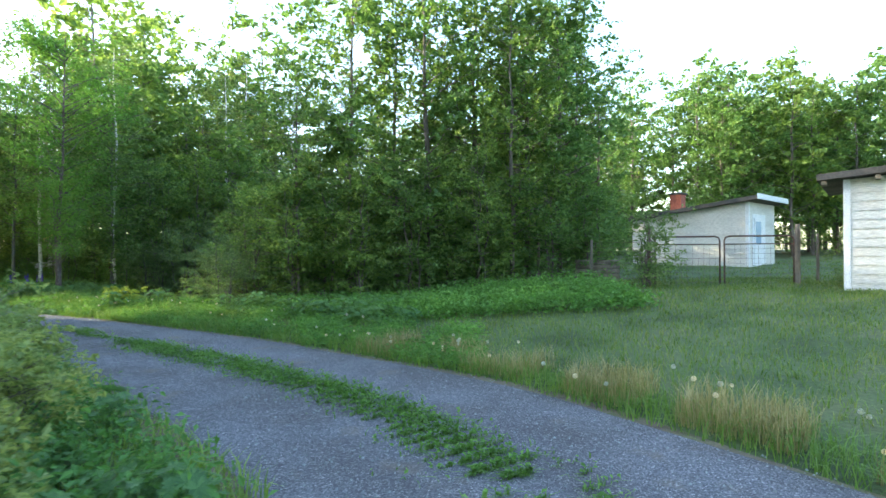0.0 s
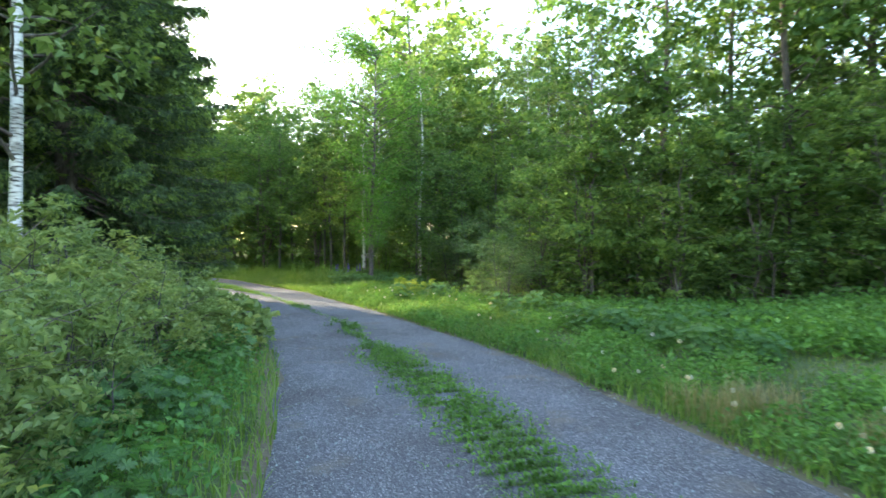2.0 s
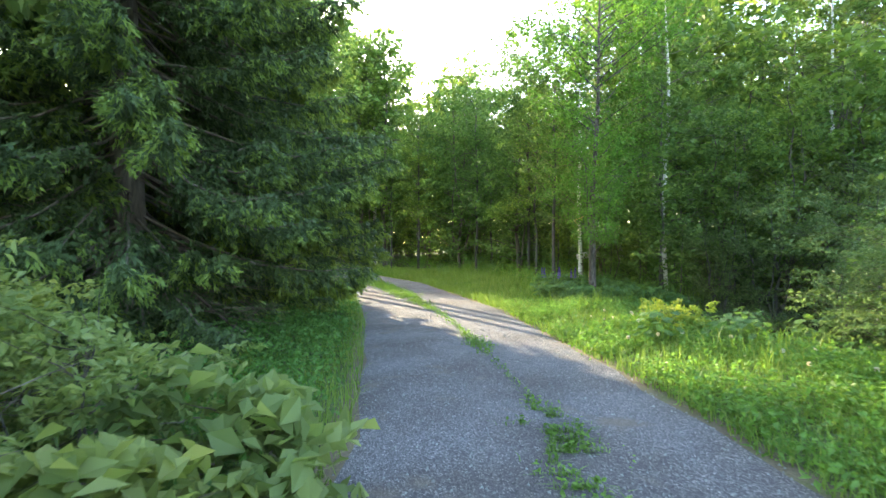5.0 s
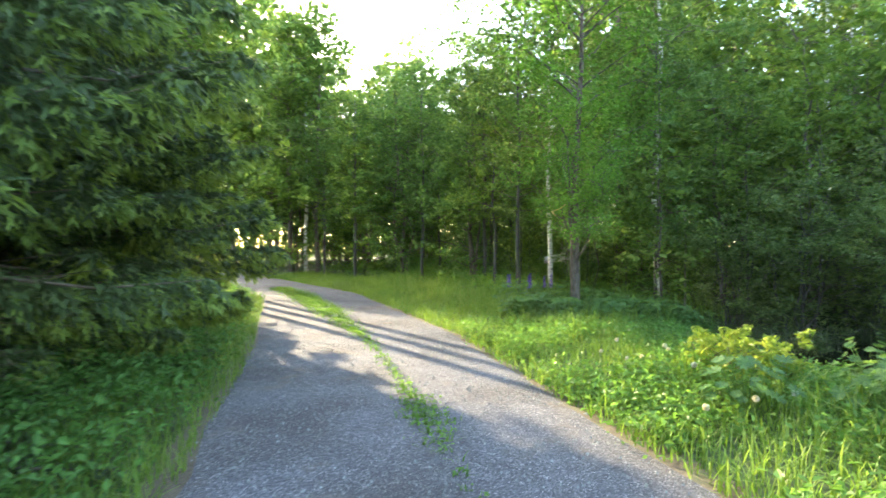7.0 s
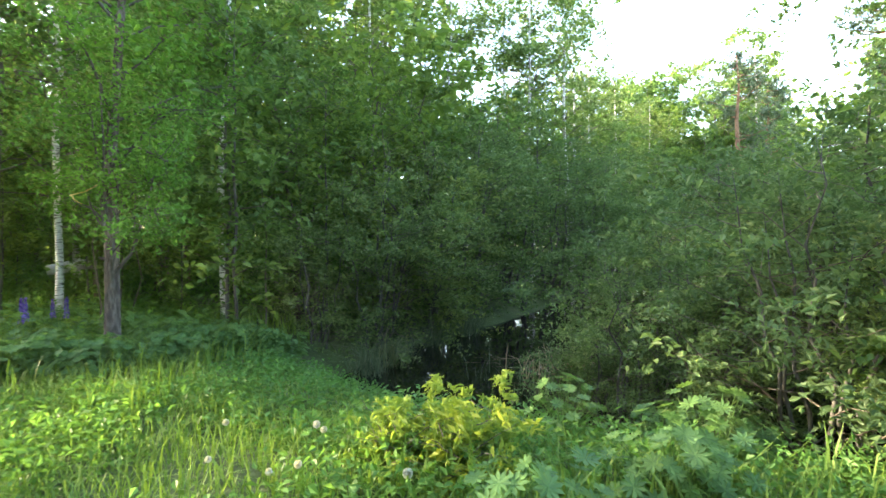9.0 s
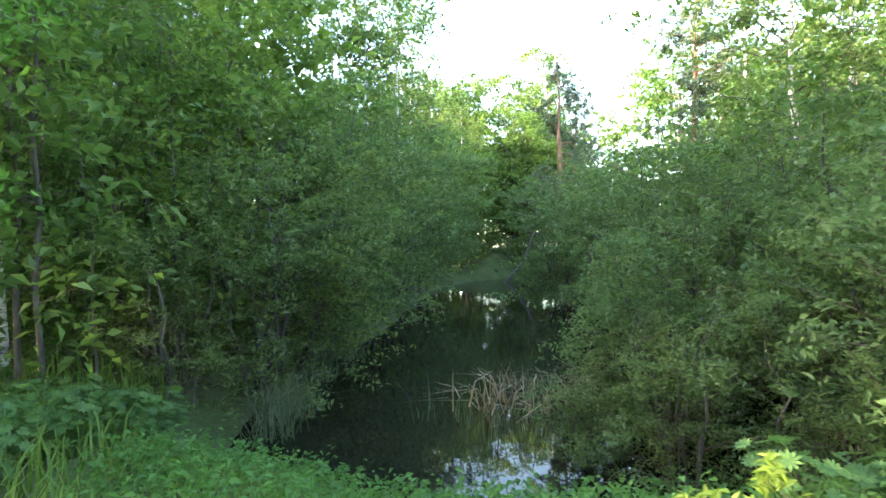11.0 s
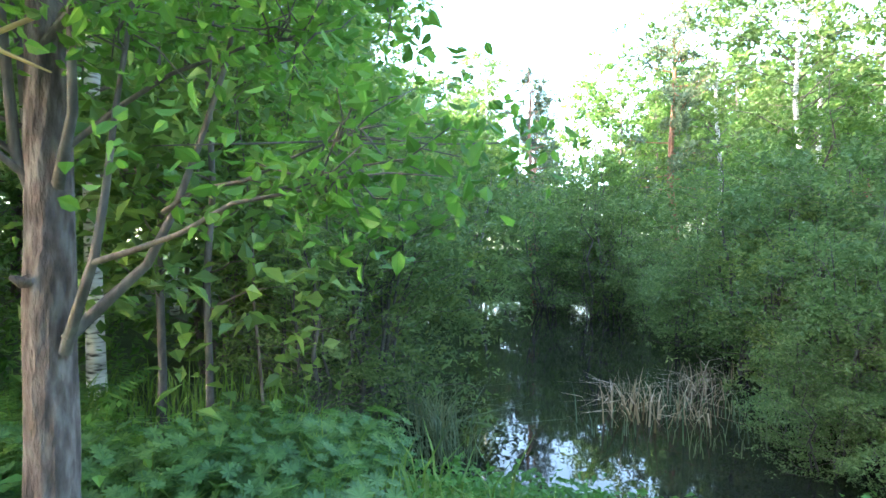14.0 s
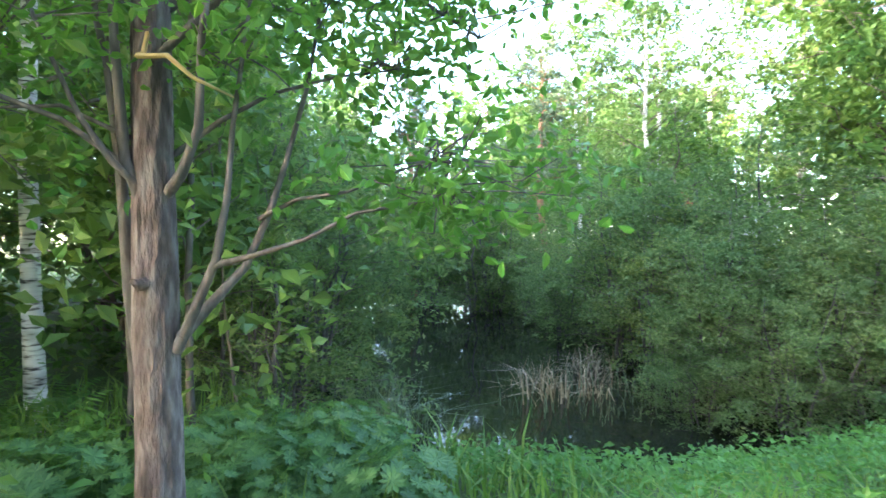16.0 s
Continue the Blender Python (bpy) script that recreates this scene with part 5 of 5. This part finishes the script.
# ---- lupins, ferns, reeds, flowers ----
lup = [lupin("lupin_plant", "leafy green lupin with fingered leaves", 300 + i) for i in range(3)]
lupf = [lupin("flowering_lupin", "lupin with a blue-violet flower spike", 310 + i, 16, 0.6, True) for i in range(2)]
P1 = scatter(110, (-14.2, -11.5, 17.6, 20.1), lambda P, r, l, p: (P[:, 0] < -13.73 + 0.72 * (P[:, 1] - 16.49)) & (r > 1.2) & (p > 0.15) & (np.hypot(P[:, 0] + 13.4, P[:, 1] - 18.7) > 0.4), 320)
P2 = scatter(9, (-9.4, -6.8, 14.2, 16.4), lambda P, r, l, p: (r > 0.9) & (p > 0.5), 321)
P3 = scatter(46, (-8.5, -0.6, 1.5, 9.5), lambda P, r, l, p: (l > 0.45) & (l < 1.7), 322)
P4 = scatter(30, (-6, -0.5, 9.3, 13.5), lambda P, r, l, p: (r > 1.6) & (r < 3.6), 323)
spread_copies(lup, np.concatenate([P3, P2, P4]), 324, 0.6, 0.95, "lupin leaves on the banks")
rng = np.random.default_rng(326)
for i, (x, y) in enumerate(P1):
    copy_bare(lup[i % 3], at_ground(x, y, rng.uniform(0, 360), rng.uniform(0.55, 0.82), 0.02))
spread_copies(lupf, [(-6.8, 7.3), (-14.3, 18.5), (-14.6, 18.8), (-14.1, 18.9), (-14.9, 18.5), (-14.5, 19.2), (-15.0, 19.3), (-15.2, 18.9)], 325, 0.9, 1.15, "blue lupin flowers")
# its sunlit look is partly painted: the leaf tone holds the sun's yellow
sunny = broadleaf("sunlit_herb", "tall herb with yellow low sunlight put into its leaf colour", "herb", 0.8, 0.4, 0.1, 36, 900, 0.10, LEAF_SUNLIT, GRASS, 330, 0.008, 1.3, 8, 0.35, clump=0.08, aspect=0.34)
spread_copies([sunny], [(-9.35, 15.6), (-9.0, 15.8), (-9.6, 15.5), (-9.2, 15.35)], 331, 0.55, 0.75, "sunlit herbs")
ferns = [fern("fern", "green fern with arching fronds", 340 + i) for i in range(2)]
spread_copies(ferns, np.concatenate([scatter(22, (-16.5, -13.2, 18.6, 21.8), lambda P, r, l, p: (r > 3) & (p > 1), 341), scatter(26, (-28, -15, 19, 28), lambda P, r, l, p: (r > 4) & (r < 9), 342)]), 343, 0.8, 1.25, "ferns under the trees")
sedges = [tussock("sedge_tussock", "arching grey-green sedge tussock at the water", "sedge", 350 + i, 130, 0.65, 0.006, SEDGE, 0.75) for i in range(2)]
spread_copies(sedges, [(-10.6, 20.6), (-10.3, 21.3), (-10.2, 22.0), (-9.7, 23.2), (-9.0, 24.4), (-5.2, 18.3), (-5.6, 19.4), (-4.8, 20.3), (-6.4, 17.6)], 351, 0.8, 1.3, "sedge tussocks round the pond", 0.0)
reeds = [tussock("dead_reeds", "broken pale dead reed stalks in shallow water", "reeds", 360 + i, 34, 0.5, 0.010, REED_DEAD, 1.0, 0.2) for i in range(2)]
spread_copies(reeds, [(-7.7, 20.9), (-7.2, 21.2), (-8.1, 20.4), (-7.5, 20.2), (-6.2, 20.9), (-5.8, 21.2), (-6.8, 20.6)], 361, 0.8, 1.1, "dead reeds in the pond")
cattail = [tussock("green_reeds", "upright green reed blades in the pond", "reeds", 370 + i, 22, 0.55, 0.006, SEDGE, 0.3, 0.22) for i in range(2)]
spread_copies(cattail, [(-6.0, 19.6), (-5.6, 20.0), (-6.4, 19.2), (-6.8, 18.6), (-5.2, 21.0), (-7.3, 19.5), (-7.0, 19.1), (-6.7, 19.7), (-7.6, 19.3), (-6.9, 20.2), (-8.3, 19.5), (-7.9, 19.9), (-7.4, 20.6), (-8.7, 20.3)], 371, 0.8, 1.1, "green reeds in the pond")
dand = [dandelion("dandelion", 380 + i) for i in range(2)]
P5 = scatter(26, (-1.5, 3.6, 3.4, 9), lambda P, r, l, p: (r > 0.3) & (r < 1.3), 381)
P6 = scatter(26, (-12, -1.5, 8, 16), lambda P, r, l, p: (r > 0.4) & (r < 2.0) & (p > 0.5), 382)
P7 = np.array([(-9.0, 14.0), (-8.8, 14.4), (-1.8, 9.25), (-1.6, 9.4), (-2.0, 9.1), (-1.3, 9.0), (1.66, 5.69), (1.35, 5.84)])
spread_copies(dand, np.concatenate([P7, P5, P6]), 383, 0.7, 1.0)
# a broad-leaved plant at the track and dead twigs under the spruce
bigleaf = broadleaf("burdock_plant", "plant with large pale green leaves by the track", "plant", 0.85, 0.45, 0.1, 30, 110, 0.15, LEAF_SHRUB, GRASS, 390, 0.008, 0.6, 5, 0.3, clump=0.14, aspect=0.7)
bigleaf.matrix_basis = at_ground(-7.45, 8.55, 0, 1.0)
copy_bare(bigleaf, at_ground(-6.95, 8.0, 80, 0.9))
rng = np.random.default_rng(395)
for i in range(14):
    a = rng.uniform(-0.4, 1.9)
    root = tagged(new("dead_spruce_branch"), "bare grey dead branch low on the spruce", "branch", "dead spruce twigs")
    d = np.array([math.cos(a), math.sin(a), rng.uniform(-0.25, 0.05)])
    L = rng.uniform(1.4, 2.3)
    items = [(bend((0, 0, 0), d * L, rng, -0.05, 0.05, 6), np.linspace(0.012, 0.003, 6))]
    for k in range(9):
        f = rng.uniform(0.35, 1)
        e = d * L * f + rng.normal(size=3) * 0.22
        items.append((np.array([d * L * f, e]), [0.004, 0.0015]))
    tubes("twig", items, DEAD_TWIG, root, sides=4)
    root.matrix_basis = Matrix.Translation((-12.8, 8.6, hz(-12.8, 8.6) + rng.uniform(0.5, 1.2)))
